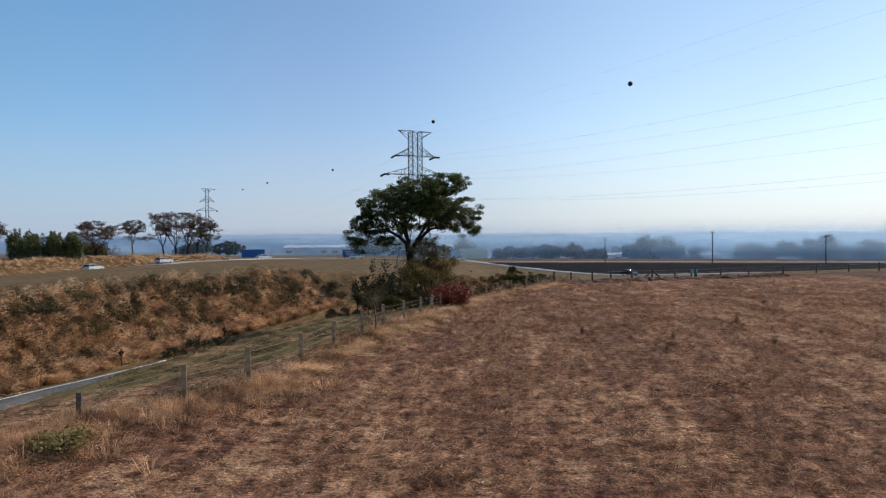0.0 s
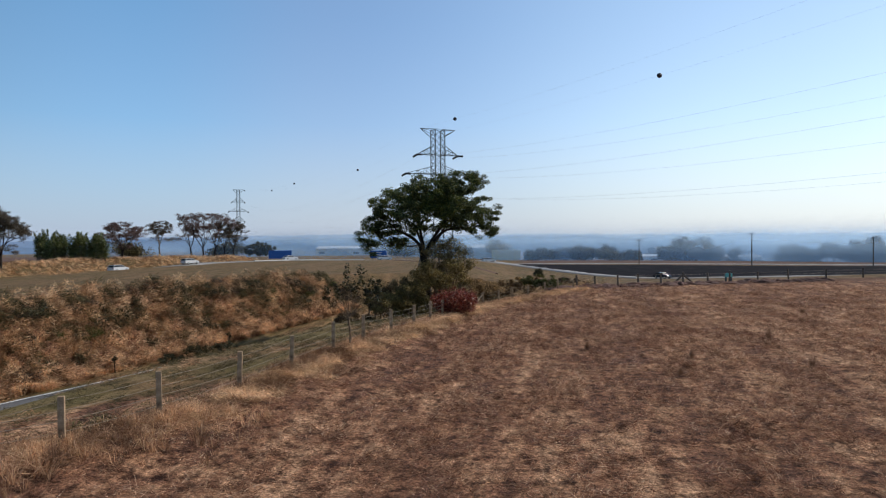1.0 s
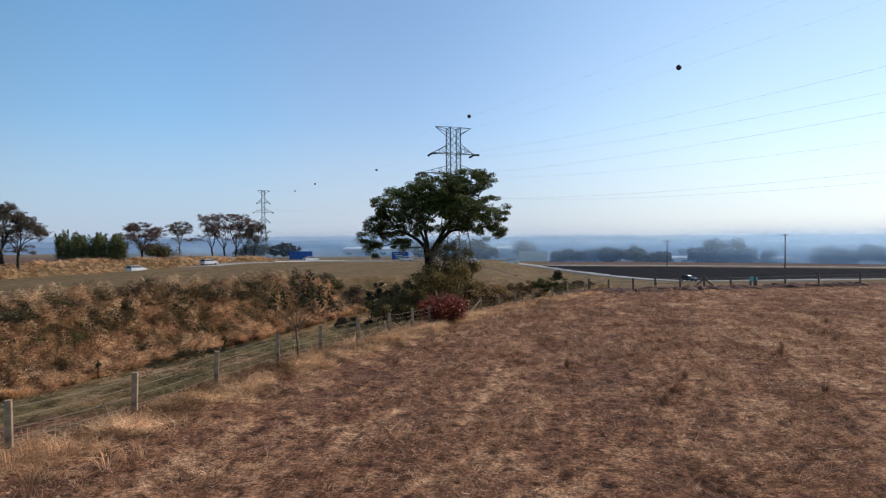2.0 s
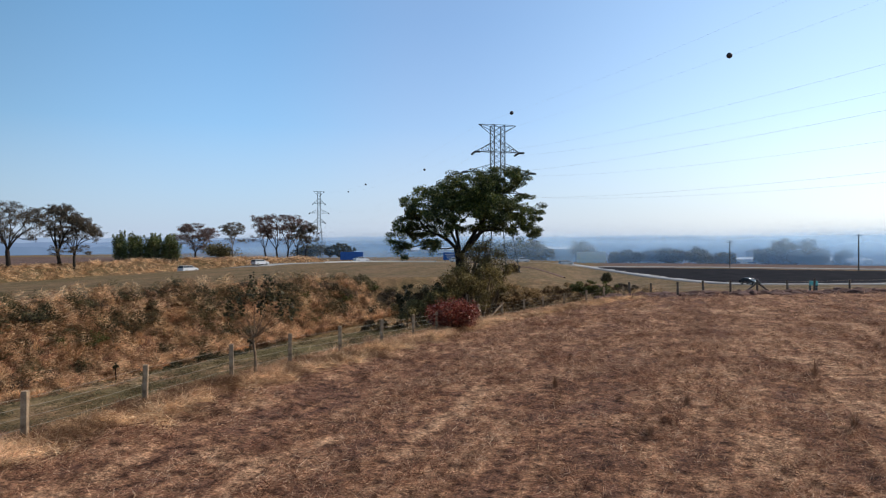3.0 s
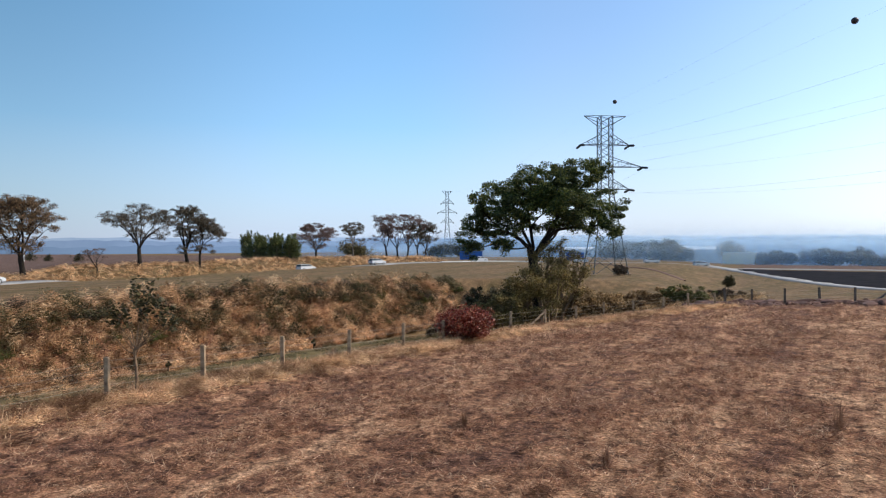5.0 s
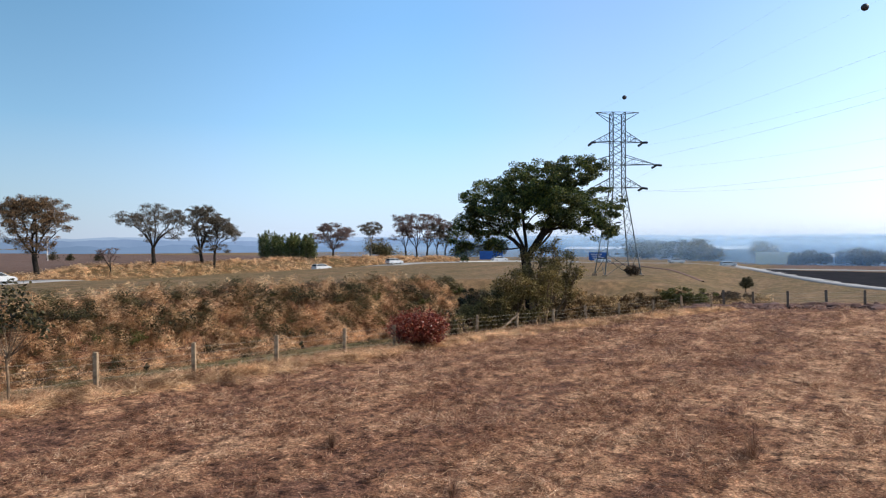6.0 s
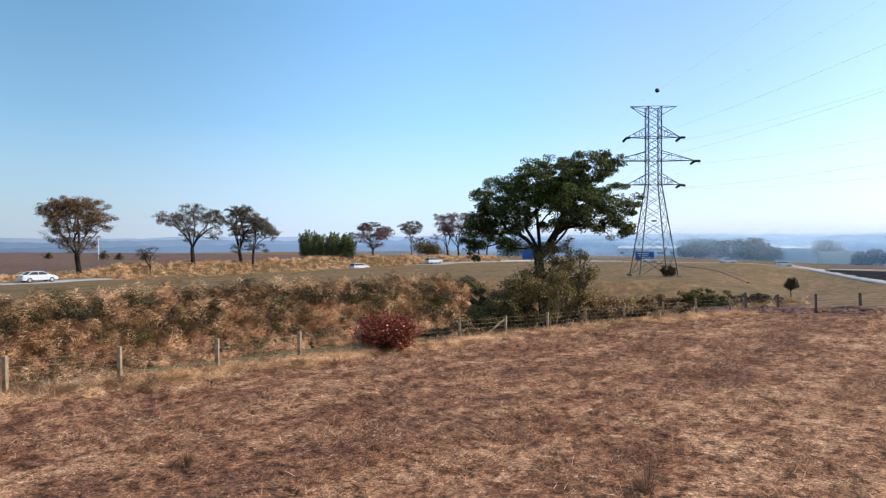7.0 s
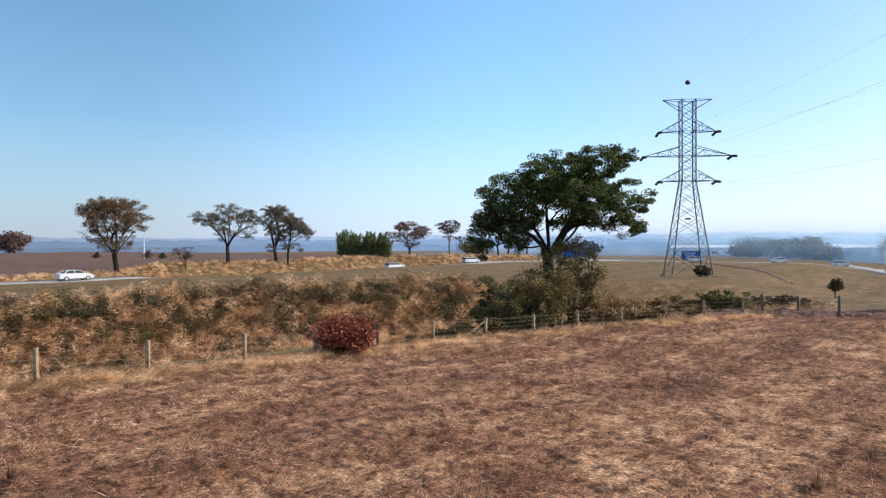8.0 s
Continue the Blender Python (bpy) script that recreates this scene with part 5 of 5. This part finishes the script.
def guard_rail():
    ob = thing("guard_rail", (0, 0, 0), "pale concrete barrier along the highway bend", "barrier")
    line = [(-63.5, 205), (-56.5, 217), (-47.5, 226), (-35.5, 232.5)]
    seg = np.linspace(0, 3, 22)
    px, py = np.interp(seg, range(4), [p[0] for p in line]), np.interp(seg, range(4), [p[1] for p in line])
    for a in range(len(px) - 1):
        A, B = Vector((px[a], py[a], land(px[a], py[a]) + 0.45)), Vector((px[a + 1], py[a + 1], land(px[a + 1], py[a + 1]) + 0.45))
        bm = bmesh.new()
        beam(bm, A + Vector((0, 0, -0.2)), A + (B - A) * 0.985 + Vector((0, 0, -0.2)), 0.28, 0.55)
        part("barrier_block", bm, M_WALL, ob)


guard_rail()


# ---- far country ----
def far_tree(x, y, w, h, label, material, seed, count=60, leaves=84):
    rng = np.random.default_rng(seed)
    lobes = [(rng.uniform(-0.3, 0.3) * w, rng.uniform(-0.2, 0.2) * w, h * rng.uniform(0.3, 0.78), w * 0.26, w * 0.26, h * 0.22) for _ in range(8)]
    make_tree("tree", (x, y, land(x, y)), lobes, label, material, M_BARK, count, (0, 0, h * 0.2), 0.3, int(leaves * 0.9), 0.6, w * 0.19, 0.8, seed, "tree", "trees beyond the highway", 0.05)


def shed(x, y, w, d, h, turn, label, wall, roof):
    ob = thing("warehouse", (x, y, land(x, y)), label, "building", "buildings in the valley", turn=turn)
    part("wall", box_bm((w, d, h), (0, 0, h / 2 - 0.2)), wall, ob)
    bm = bmesh.new()
    e, r = h - 0.15, h * 0.22
    ring = []
    for s in (-1, 1):
        ring.append([bm.verts.new((s * (w / 2 + 0.5), y1, z1)) for y1, z1 in ((-d / 2 - 0.5, e), (0, e + r), (d / 2 + 0.5, e), (d / 2 + 0.5, e - 0.3), (0, e + r - 0.3), (-d / 2 - 0.5, e - 0.3))])
    for i in range(6):
        j = (i + 1) % 6
        bm.faces.new((ring[0][i], ring[0][j], ring[1][j], ring[1][i]))
    bm.faces.new(ring[0][::-1])
    bm.faces.new(ring[1])
    part("roof", bm, roof, ob)
    n = max(3, int(w / 9))
    for i in range(n):
        part("window", box_bm((w / n * 0.5, 0.12, h * 0.22), (-w / 2 + w * (i + 0.5) / n, -d / 2 - 0.02, h * 0.55)), M_OPENING, ob)


def far_country():
    rng = np.random.default_rng(111)
    spots = [(21, 506, 24, 21), (36, 352, 11, 8), (52, 345, 16, 9), (66, 352, 12, 8), (78, 345, 9, 7), (30, 362, 10, 7), (-14, 352, 17, 11), (-34, 345, 14, 9), (96, 345, 13, 9), (112, 330, 14, 10), (150, 340, 13, 9),
             (165, 300, 16, 14), (178, 290, 14, 11), (190, 285, 15, 11), (205, 280, 16, 10), (120, 400, 22, 18), (90, 420, 12, 9), (60, 460, 18, 12), (4, 560, 24, 14), (-50, 470, 24, 13), (200, 380, 20, 12), (240, 330, 20, 12), (230, 400, 22, 13), (-150, 420, 20, 10), (-190, 380, 22, 11), (-252, 150, 15, 11)]
    for i, (x, y, w, h) in enumerate(spots):
        h *= 0.78
        far = math.hypot(x - 10, y - 20)
        if far < 336:
            x, y = 10 + (x - 10) * 337 / far, 20 + (y - 20) * 337 / far
        mat = M_AUTUMN if i in (12, 13) else M_MAUVE_LEAF if x < -240 else (M_SHRUB if i % 3 else M_OLIVE)
        far_tree(x, y, w, h, "rounded rust-coloured tree beyond the burnt verge" if mat == M_AUTUMN else ("hazy grey-brown tree beyond the ploughed land" if x < -240 else "hazy dark green tree in the valley"), mat, 200 + i)
    for i in range(26):
        a, r = radians(rng.uniform(-8, 42)), rng.uniform(336, 386)
        w = rng.uniform(8, 15)
        if abs(math.degrees(a) - 1.5) < 3.2:
            continue
        far_tree(10 + r * math.sin(a), 20 + r * math.cos(a), w, w * rng.uniform(0.55, 0.8), "hazy dark green tree in the valley", M_SHRUB, 240 + i, 30, 60)
    shed(109, 441, 27, 14, 4.6, 6, "low white-roofed warehouse in the valley", M_WALL, M_ROOF)
    shed(60, 470, 34, 18, 6, -4, "low white-roofed warehouse in the valley", M_WALL, M_ROOF)
    shed(146, 458, 14, 10, 6, 8, "small white-roofed hall in the valley", M_WALL, M_ROOF)
    shed(160, 438, 26, 14, 4.2, 8, "pale factory hall in the valley", M_WALL, M_ROOF)
    shed(180, 411, 18, 12, 4.2, 10, "pale factory hall in the valley", M_WALL, M_ROOF)
    shed(152, 520, 46, 20, 8, 8, "long grey-blue warehouse in the valley", M_SHED, M_SHED)
    shed(-10, 560, 70, 30, 9, 3, "distant white-roofed warehouse among trees", M_WALL, M_ROOF)
    shed(-110, 620, 60, 30, 9, 3, "distant pale warehouse beyond the highway", M_WALL, M_ROOF)


far_country()


def ridge(name, r, lo, hi, bump, seed, material, label):
    """A long far ridge round the place, higher and lower along its crest."""
    a = np.linspace(-math.pi, math.pi, 721)
    crest = lo + (hi - lo) * (0.5 + 0.5 * wave(a * r, a * 0, r * 0.10, seed)) + bump * wave(a * r, a * 0, r * 0.012, seed + 1) + bump * 0.4 * wave(a * r, a * 0, r * 0.004, seed + 2)
    x, y = r * np.sin(a), r * np.cos(a)
    v = np.concatenate([np.stack([x, y, x * 0 - 40], -1), np.stack([x, y, crest], -1), np.stack([x * 1.05, y * 1.05, crest - 30], -1)])
    n = len(a)
    i = np.arange(n - 1)
    f = np.concatenate([np.stack([i, i + 1, n + i + 1, n + i], -1), np.stack([n + i, n + i + 1, 2 * n + i + 1, 2 * n + i], -1)])
    return tagged(array_part(name, v, f, material), label, "hills", kind="structure")


# ridges glow in painted haze colours, paler with distance
ridge("backdrop_far", 3900, 14, 30, 4, 3.0, distance_material("far_hills", (0.27, 0.315, 0.355), (0.30, 0.345, 0.38), 2.0), "pale hills on the horizon with blue haze in their colour")
ridge("backdrop_middle", 2300, -4, 12, 4, 9.0, distance_material("middle_hills", (0.175, 0.222, 0.275), (0.205, 0.252, 0.305), 2.0), "wooded hills in the distance with blue haze in their colour")
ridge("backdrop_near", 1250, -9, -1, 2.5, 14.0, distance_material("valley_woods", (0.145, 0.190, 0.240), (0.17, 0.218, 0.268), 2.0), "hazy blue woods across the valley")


def haze_sheet_material():
    # translucent bluish colour that imitates aerial haze, denser low down
    m, ns, ls, p = _nodes("thin_haze_sheet")
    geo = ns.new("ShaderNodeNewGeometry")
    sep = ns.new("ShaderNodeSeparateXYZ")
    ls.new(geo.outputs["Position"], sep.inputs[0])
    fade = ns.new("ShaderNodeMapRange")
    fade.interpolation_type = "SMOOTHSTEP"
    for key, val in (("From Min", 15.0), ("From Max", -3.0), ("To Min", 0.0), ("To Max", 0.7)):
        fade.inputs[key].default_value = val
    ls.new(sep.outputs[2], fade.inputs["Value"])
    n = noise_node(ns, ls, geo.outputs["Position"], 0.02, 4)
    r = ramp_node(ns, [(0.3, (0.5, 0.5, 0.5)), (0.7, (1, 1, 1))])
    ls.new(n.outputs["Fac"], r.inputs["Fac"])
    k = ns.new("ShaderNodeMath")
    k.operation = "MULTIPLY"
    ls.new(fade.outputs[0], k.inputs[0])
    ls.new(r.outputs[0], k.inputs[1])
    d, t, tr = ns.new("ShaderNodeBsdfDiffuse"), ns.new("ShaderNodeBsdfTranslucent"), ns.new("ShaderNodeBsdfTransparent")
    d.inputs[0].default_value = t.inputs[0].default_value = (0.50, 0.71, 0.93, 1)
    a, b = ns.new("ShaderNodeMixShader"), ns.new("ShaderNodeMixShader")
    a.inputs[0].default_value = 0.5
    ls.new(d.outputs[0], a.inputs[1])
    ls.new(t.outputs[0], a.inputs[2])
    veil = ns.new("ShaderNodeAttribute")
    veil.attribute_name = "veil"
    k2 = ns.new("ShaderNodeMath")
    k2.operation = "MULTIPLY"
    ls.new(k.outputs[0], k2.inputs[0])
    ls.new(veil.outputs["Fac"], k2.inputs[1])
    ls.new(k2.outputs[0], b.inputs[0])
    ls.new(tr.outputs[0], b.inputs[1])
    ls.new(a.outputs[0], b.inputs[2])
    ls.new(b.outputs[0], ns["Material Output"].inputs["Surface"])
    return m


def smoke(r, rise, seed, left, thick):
    """A thin see-through sheet standing in for smoke and distance haze, bellied along its length."""
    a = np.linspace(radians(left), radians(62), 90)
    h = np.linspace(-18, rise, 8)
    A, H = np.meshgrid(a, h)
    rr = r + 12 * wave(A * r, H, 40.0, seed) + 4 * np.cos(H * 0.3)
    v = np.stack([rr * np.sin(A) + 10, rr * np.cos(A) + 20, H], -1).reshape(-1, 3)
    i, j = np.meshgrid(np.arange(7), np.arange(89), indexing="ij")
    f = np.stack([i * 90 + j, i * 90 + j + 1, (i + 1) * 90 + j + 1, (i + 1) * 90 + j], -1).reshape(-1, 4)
    ob = array_part("haze_sheet", v, f, M_HAZE_SHEET, smooth=True)
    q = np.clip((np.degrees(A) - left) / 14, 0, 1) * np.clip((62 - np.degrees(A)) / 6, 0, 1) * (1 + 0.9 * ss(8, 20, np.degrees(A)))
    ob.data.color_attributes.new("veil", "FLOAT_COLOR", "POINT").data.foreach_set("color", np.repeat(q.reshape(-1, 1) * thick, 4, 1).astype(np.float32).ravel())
    tagged(ob, "thin bluish sheet standing in for smoke and distance haze over the valley", "smoke", kind="stuff")


M_HAZE_SHEET = haze_sheet_material()
# sheets added one behind another, so farther things look hazier
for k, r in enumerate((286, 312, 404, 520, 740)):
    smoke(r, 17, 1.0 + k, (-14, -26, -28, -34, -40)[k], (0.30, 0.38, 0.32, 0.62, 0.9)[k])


# ---- weeds, grass ----
def soil_heaps():
    rng = np.random.default_rng(121)
    bm = bmesh.new()
    for i in range(170):
        q = rng.uniform(0, 1) ** 1.2
        x = 10.5 + 36 * q
        y = 84.5 + 0.38 * (x - 15) - rng.uniform(-0.6, 3.0)
        m = Matrix.Translation((x, y, land(x, y) - 0.05)) @ Matrix.Rotation(rng.uniform(0, 3), 4, "Z") @ Matrix.Diagonal((rng.uniform(0.3, 1.3), rng.uniform(0.25, 0.7), rng.uniform(0.14, 0.42), 1))
        bmesh.ops.create_icosphere(bm, subdivisions=2, radius=1.0, matrix=m)
    for v in bm.verts:
        v.co += Vector(noise.noise_vector(v.co * 2.6)) * 0.13
    tagged(part("earth_clods", bm, M_SOIL), "low ridge of red-brown turned earth along the far fence", "soil", kind="stuff")


soil_heaps()
strip("ditch", [(-26, 220), (-20.8, 209), (-11, 192), (-2, 175), (5, 160), (7.5, 150)], 0.9, M_SOIL, "shallow ditch of bare brown earth across the grassland", "ditch", 0.1)


def weed_tuft(x, y, w, h, label, seed, group=""):
    """A withered weed: many thin stalks fanning out of one root, with frayed tips."""
    rng = np.random.default_rng(seed)
    chunks = [blade_tuft(rng, 60, h, w * 0.42, 0.0055, 0.5), blade_tuft(rng, 60, h * 0.7, w * 0.55, 0.005, 0.8)]
    v, f = straw_clump(rng, 150, w * 0.9, h * 0.8, 0.14, 0.005)
    chunks.append((v, f))
    v, f = join(chunks)
    ob = array_part("wilted_weed", v, f, M_BROWN_WEED)
    ob.matrix_world = pose(x, y, land(x, y) - 0.03)
    return tagged(ob, label, "weed", group)


def wilted_weeds():
    spots = [(16.2, 38.3, 0.9, 0.8), (14.9, 31.2, 0.7, 0.6), (11.0, 33.2, 0.5, 0.5), (7.0, 35.0, 0.5, 0.5), (20.7, 43.5, 0.8, 0.5), (24.0, 52.0, 0.8, 0.5), (-3.0, 41.4, 0.7, 0.55), (-2.0, 43.2, 1.1, 0.6), (21.5, 46.5, 0.8, 0.4), (24.5, 33.8, 0.7, 0.5), (9.5, 29.5, 0.5, 0.35)]
    for i, (x, y, w, h) in enumerate(spots):
        weed_tuft(x, y, w, h, "dark brown wilted weed standing in the dry field", 400 + i, "wilted weeds in the field")
    x, y = 13.8, 140.0
    make_tree("sapling", (x, y, land(x, y)), [(0, 0, 1.75, 0.95, 0.9, 0.75), (0.2, 0, 2.3, 0.6, 0.6, 0.5)], "small round sapling on the grass slope beyond the fence", M_SHRUB, M_BARK, 90, (0, 0, 0.8), 0.07, 60, 0.08, 0.35, 0.9, 420, "tree", r_tip=0.012)


wilted_weeds()


def fence_grass():
    """Tall straw along the fence and down the near slope of the cutting."""
    rng = np.random.default_rng(131)
    protos = [straw_clump(rng, 60, 0.75, 0.22, 0.34, 0.007) for _ in range(6)]
    for name, mat, n, lo, hi, lab in (("straw_grass", M_GOLD, 850, -1.7, -0.1, "tall golden straw along the fence line"), ("brown_slope_grass", M_RUST, 1150, -1.6, 0.8, "brown dry grass on the near slope of the cutting"),
                                      ("green_slope_grass", M_OLIVE, 500, 2.5, 12.0, "olive grass on the near slope of the cutting")):
        y = rng.uniform(22 if mat == M_GOLD else 10, 81, n)
        lat = np.clip(rng.normal((lo + hi) / 2, (hi - lo) / 3.2, n), lo - 0.5, hi + 0.4)
        x = fence_x(y) - lat / 0.95
        at = np.stack([x, y, terrain(x, y) - 0.03], -1)
        v, f = scatter(protos, at, rng.uniform(0, 6.3, n), rng.uniform(0.6, 1.3, n), rng.integers(0, 6, n))
        stuff(name, v, f, mat, lab, "grass")


fence_grass()


def slope_brush():
    """Coarse brush on the upper slope just beyond the fence, and tall straw by the first posts."""
    rng = np.random.default_rng(137)
    protos = [straw_clump(rng, 90, 1.25, 0.55, 0.42, 0.011) for _ in range(6)]
    for name, mat, n, y0, y1, lab in (("brown_slope_brush", M_RUST, 150, 13, 26, "matted brown brush on the slope beyond the fence"), ("olive_slope_brush", M_OLIVE, 70, 13, 27, "olive brush on the slope beyond the fence"),
                                      ("golden_slope_brush", M_GOLD, 50, 12, 25, "golden straw brush on the slope beyond the fence")):
        y = y0 + (y1 - y0) * rng.random(n) ** 1.25
        lat = 1.6 + rng.random(n) ** 1.3 * np.interp(y, [18, 26], [9, 3])
        x = fence_x(y) - lat / 0.95
        at = np.stack([x, y, terrain(x, y) - 0.05], -1)
        v, f = scatter(protos, at, rng.uniform(0, 6.3, n), rng.uniform(0.5, 1.2, n), rng.integers(0, 6, n))
        stuff(name, v, f, mat, lab, "brush")
    low = [straw_clump(rng, 60, 1.1, 0.25, 0.3, 0.010) for _ in range(5)]
    for name, mat, n, lab in (("olive_ledge_brush", M_OLIVE, 240, "low olive brush on the ledge between fence and lane"), ("brown_ledge_brush", M_RUST, 200, "low brown brush on the ledge between fence and lane")):
        y, lat = rng.uniform(24, 66, n), rng.uniform(1.5, 17, n)
        x = fence_x(y) - lat / 0.95
        ok = wave(x, y, 3.6, 7.0) < 0.15
        x, y = x[ok], y[ok]
        at = np.stack([x, y, terrain(x, y) - 0.04], -1)
        v, f = scatter(low, at, rng.uniform(0, 6.3, len(x)), rng.uniform(0.5, 1.2, len(x)), rng.integers(0, 5, len(x)))
        stuff(name, v, f, mat, lab, "brush")
    protos = [blade_tuft(rng, 26, 0.40, 0.6, 0.006, 1.5) for _ in range(5)]
    for name, mat, n, lab in (("tall_golden_straw", M_GOLD, 60, "tall golden straw round the first fence posts"), ("tall_brown_straw", M_RUST, 420, "tall red-brown straw round the first fence posts")):
        y = rng.uniform(11.5, 23, n)
        x = fence_x(y) + rng.normal(size=n) * 1.6 + 0.2
        at = np.stack([x, y, terrain(x, y) - 0.03], -1)
        v, f = scatter(protos, at, rng.uniform(0, 6.3, n), rng.uniform(0.5, 1.3, n), rng.integers(0, 5, n))
        stuff(name, v, f, mat, lab, "grass")
    for i, (x, y, w, h, mat, lab) in enumerate(((-8.5, 15.3, 1.3, 0.7, M_FRESH, "yellow-green weed clump beside the first fence post"), 
                                                (-7.9, 21.8, 1.4, 0.7, M_OLIVE, "olive weed clump behind the fence wires"), (-21.2, 43.2, 3.8, 0.9, M_SHRUB, "dark low shrub beside the lane"), (-17.5, 52.0, 3.0, 0.9, M_OLIVE, "olive low shrub beside the lane"))):
        make_bush("weed" if w < 2 else "shrub", (x, y, land(x, y) - 0.05), (w, w, h), lab, mat, 50, 26, 0.05 if w < 2 else 0.09, 440 + i, "weed" if w < 2 else "shrub")


slope_brush()
weed_tuft(-9.0, 17.3, 0.9, 0.6, "withered brown weed beside the first fence post", 430)
weed_tuft(-6.9, 18.5, 0.8, 0.5, "withered brown weed near the fence", 431)


def field_grass():
    """Short dry tufts and lying straw over the field, closest together beside the way."""
    rng = np.random.default_rng(141)
    n = 330000
    y = rng.uniform(4, 92, n)
    x = rng.uniform(-9, 78, n)
    # distance from the line that runs from the origin to (22, 28)
    k = np.clip((x * 22 + y * 28) / (22 ** 2 + 28 ** 2), 0, 1)
    d = np.hypot(x - 22 * k, y - 28 * k)
    keep = (x > fence_x(y) - 0.3) & (x < 9 + 0.78 * y) & (y < 84.5 + 0.38 * (x - 15)) & (y > 9 + np.clip(x - 12, 0, 20) * 0.8)
    patch = 0.5 + 0.5 * wave(x - 0.12 * y, y * 0.22 + x * 0.03, 0.8, 6.0)
    patch2 = 0.5 + 0.5 * wave(x, y, 0.35, 8.0)
    keep &= rng.random(n) < np.minimum(1, (22 / np.maximum(d, 9)) ** 1.8) * (1 - 0.6 * ss(34, 60, d)) * (0.16 + 0.84 * patch ** 1.6 * (0.3 + 1.4 * patch2 ** 1.6))
    x, y, d, patch = x[keep], y[keep], d[keep], patch[keep]
    n = len(x)
    protos = [straw_clump(rng, 22, 0.36, 0.11, 0.15, 0.0036) for _ in range(14)]
    at = np.stack([x, y, terrain(x, y) - 0.01], -1)
    grow_far = 1 + 0.6 * ss(20, 60, d)
    size = rng.uniform(0.6, 1.5, n) * (0.75 + 0.5 * patch) * grow_far
    v, f = scatter(protos, at, rng.uniform(0, 6.3, n), size, rng.integers(0, 14, n), size * rng.uniform(0.5, 1.8, n))
    stuff("dry_field_grass", v, f, M_FIELD_BLADE, "short dry mown grass with lying straw on the field", "grass")
    m = 24000
    y = rng.uniform(11, 80, m)
    x = rng.uniform(-7, 60, m)
    k = np.clip((x * 22 + y * 28) / (22 ** 2 + 28 ** 2), 0, 1)
    d = np.hypot(x - 22 * k, y - 28 * k)
    tone = 0.5 + 0.5 * wave(x - 0.12 * y, y * 0.22 + x * 0.03, 0.8, 6.0)
    ok = (x > fence_x(y) + 0.5) & (x < 9 + 0.78 * y) & (rng.random(m) < tone ** 2.5 * np.minimum(1, (30 / np.maximum(d, 9)) ** 1.2))
    x, y = x[ok], y[ok]
    protos = [straw_clump(rng, 60, 0.5, 0.22, 0.2, 0.0038) for _ in range(8)]
    at = np.stack([x, y, terrain(x, y) - 0.03], -1)
    v, f = scatter(protos, at, rng.uniform(0, 6.3, len(x)), rng.uniform(0.5, 1.35, len(x)), rng.integers(0, 8, len(x)))
    stuff("straw_mounds", v, f, M_FIELD_BLADE, "low matted mounds of dry straw on the field", "grass")
    # small dark clumps: withered weeds, and stand-ins for shadow between the straw tufts
    m = 3600
    x, y = rng.uniform(-4, 62, m), rng.uniform(12, 84, m)
    ok = (x > fence_x(y) + 1) & (x < 9 + 0.78 * y)
    x, y = x[ok], y[ok]
    protos = [straw_clump(rng, 40, 0.40, 0.18, 0.18, 0.0042) for _ in range(5)]
    at = np.stack([x, y, terrain(x, y) - 0.02], -1)
    v, f = scatter(protos, at, rng.uniform(0, 6.3, len(x)), rng.uniform(0.4, 1.3, len(x)), rng.integers(0, 5, len(x)))
    stuff("weeds_and_gap_shade", v, f, M_BROWN_WEED, "dark brown withered weeds, also standing in for shadow between tufts on the field", "weed")


field_grass()
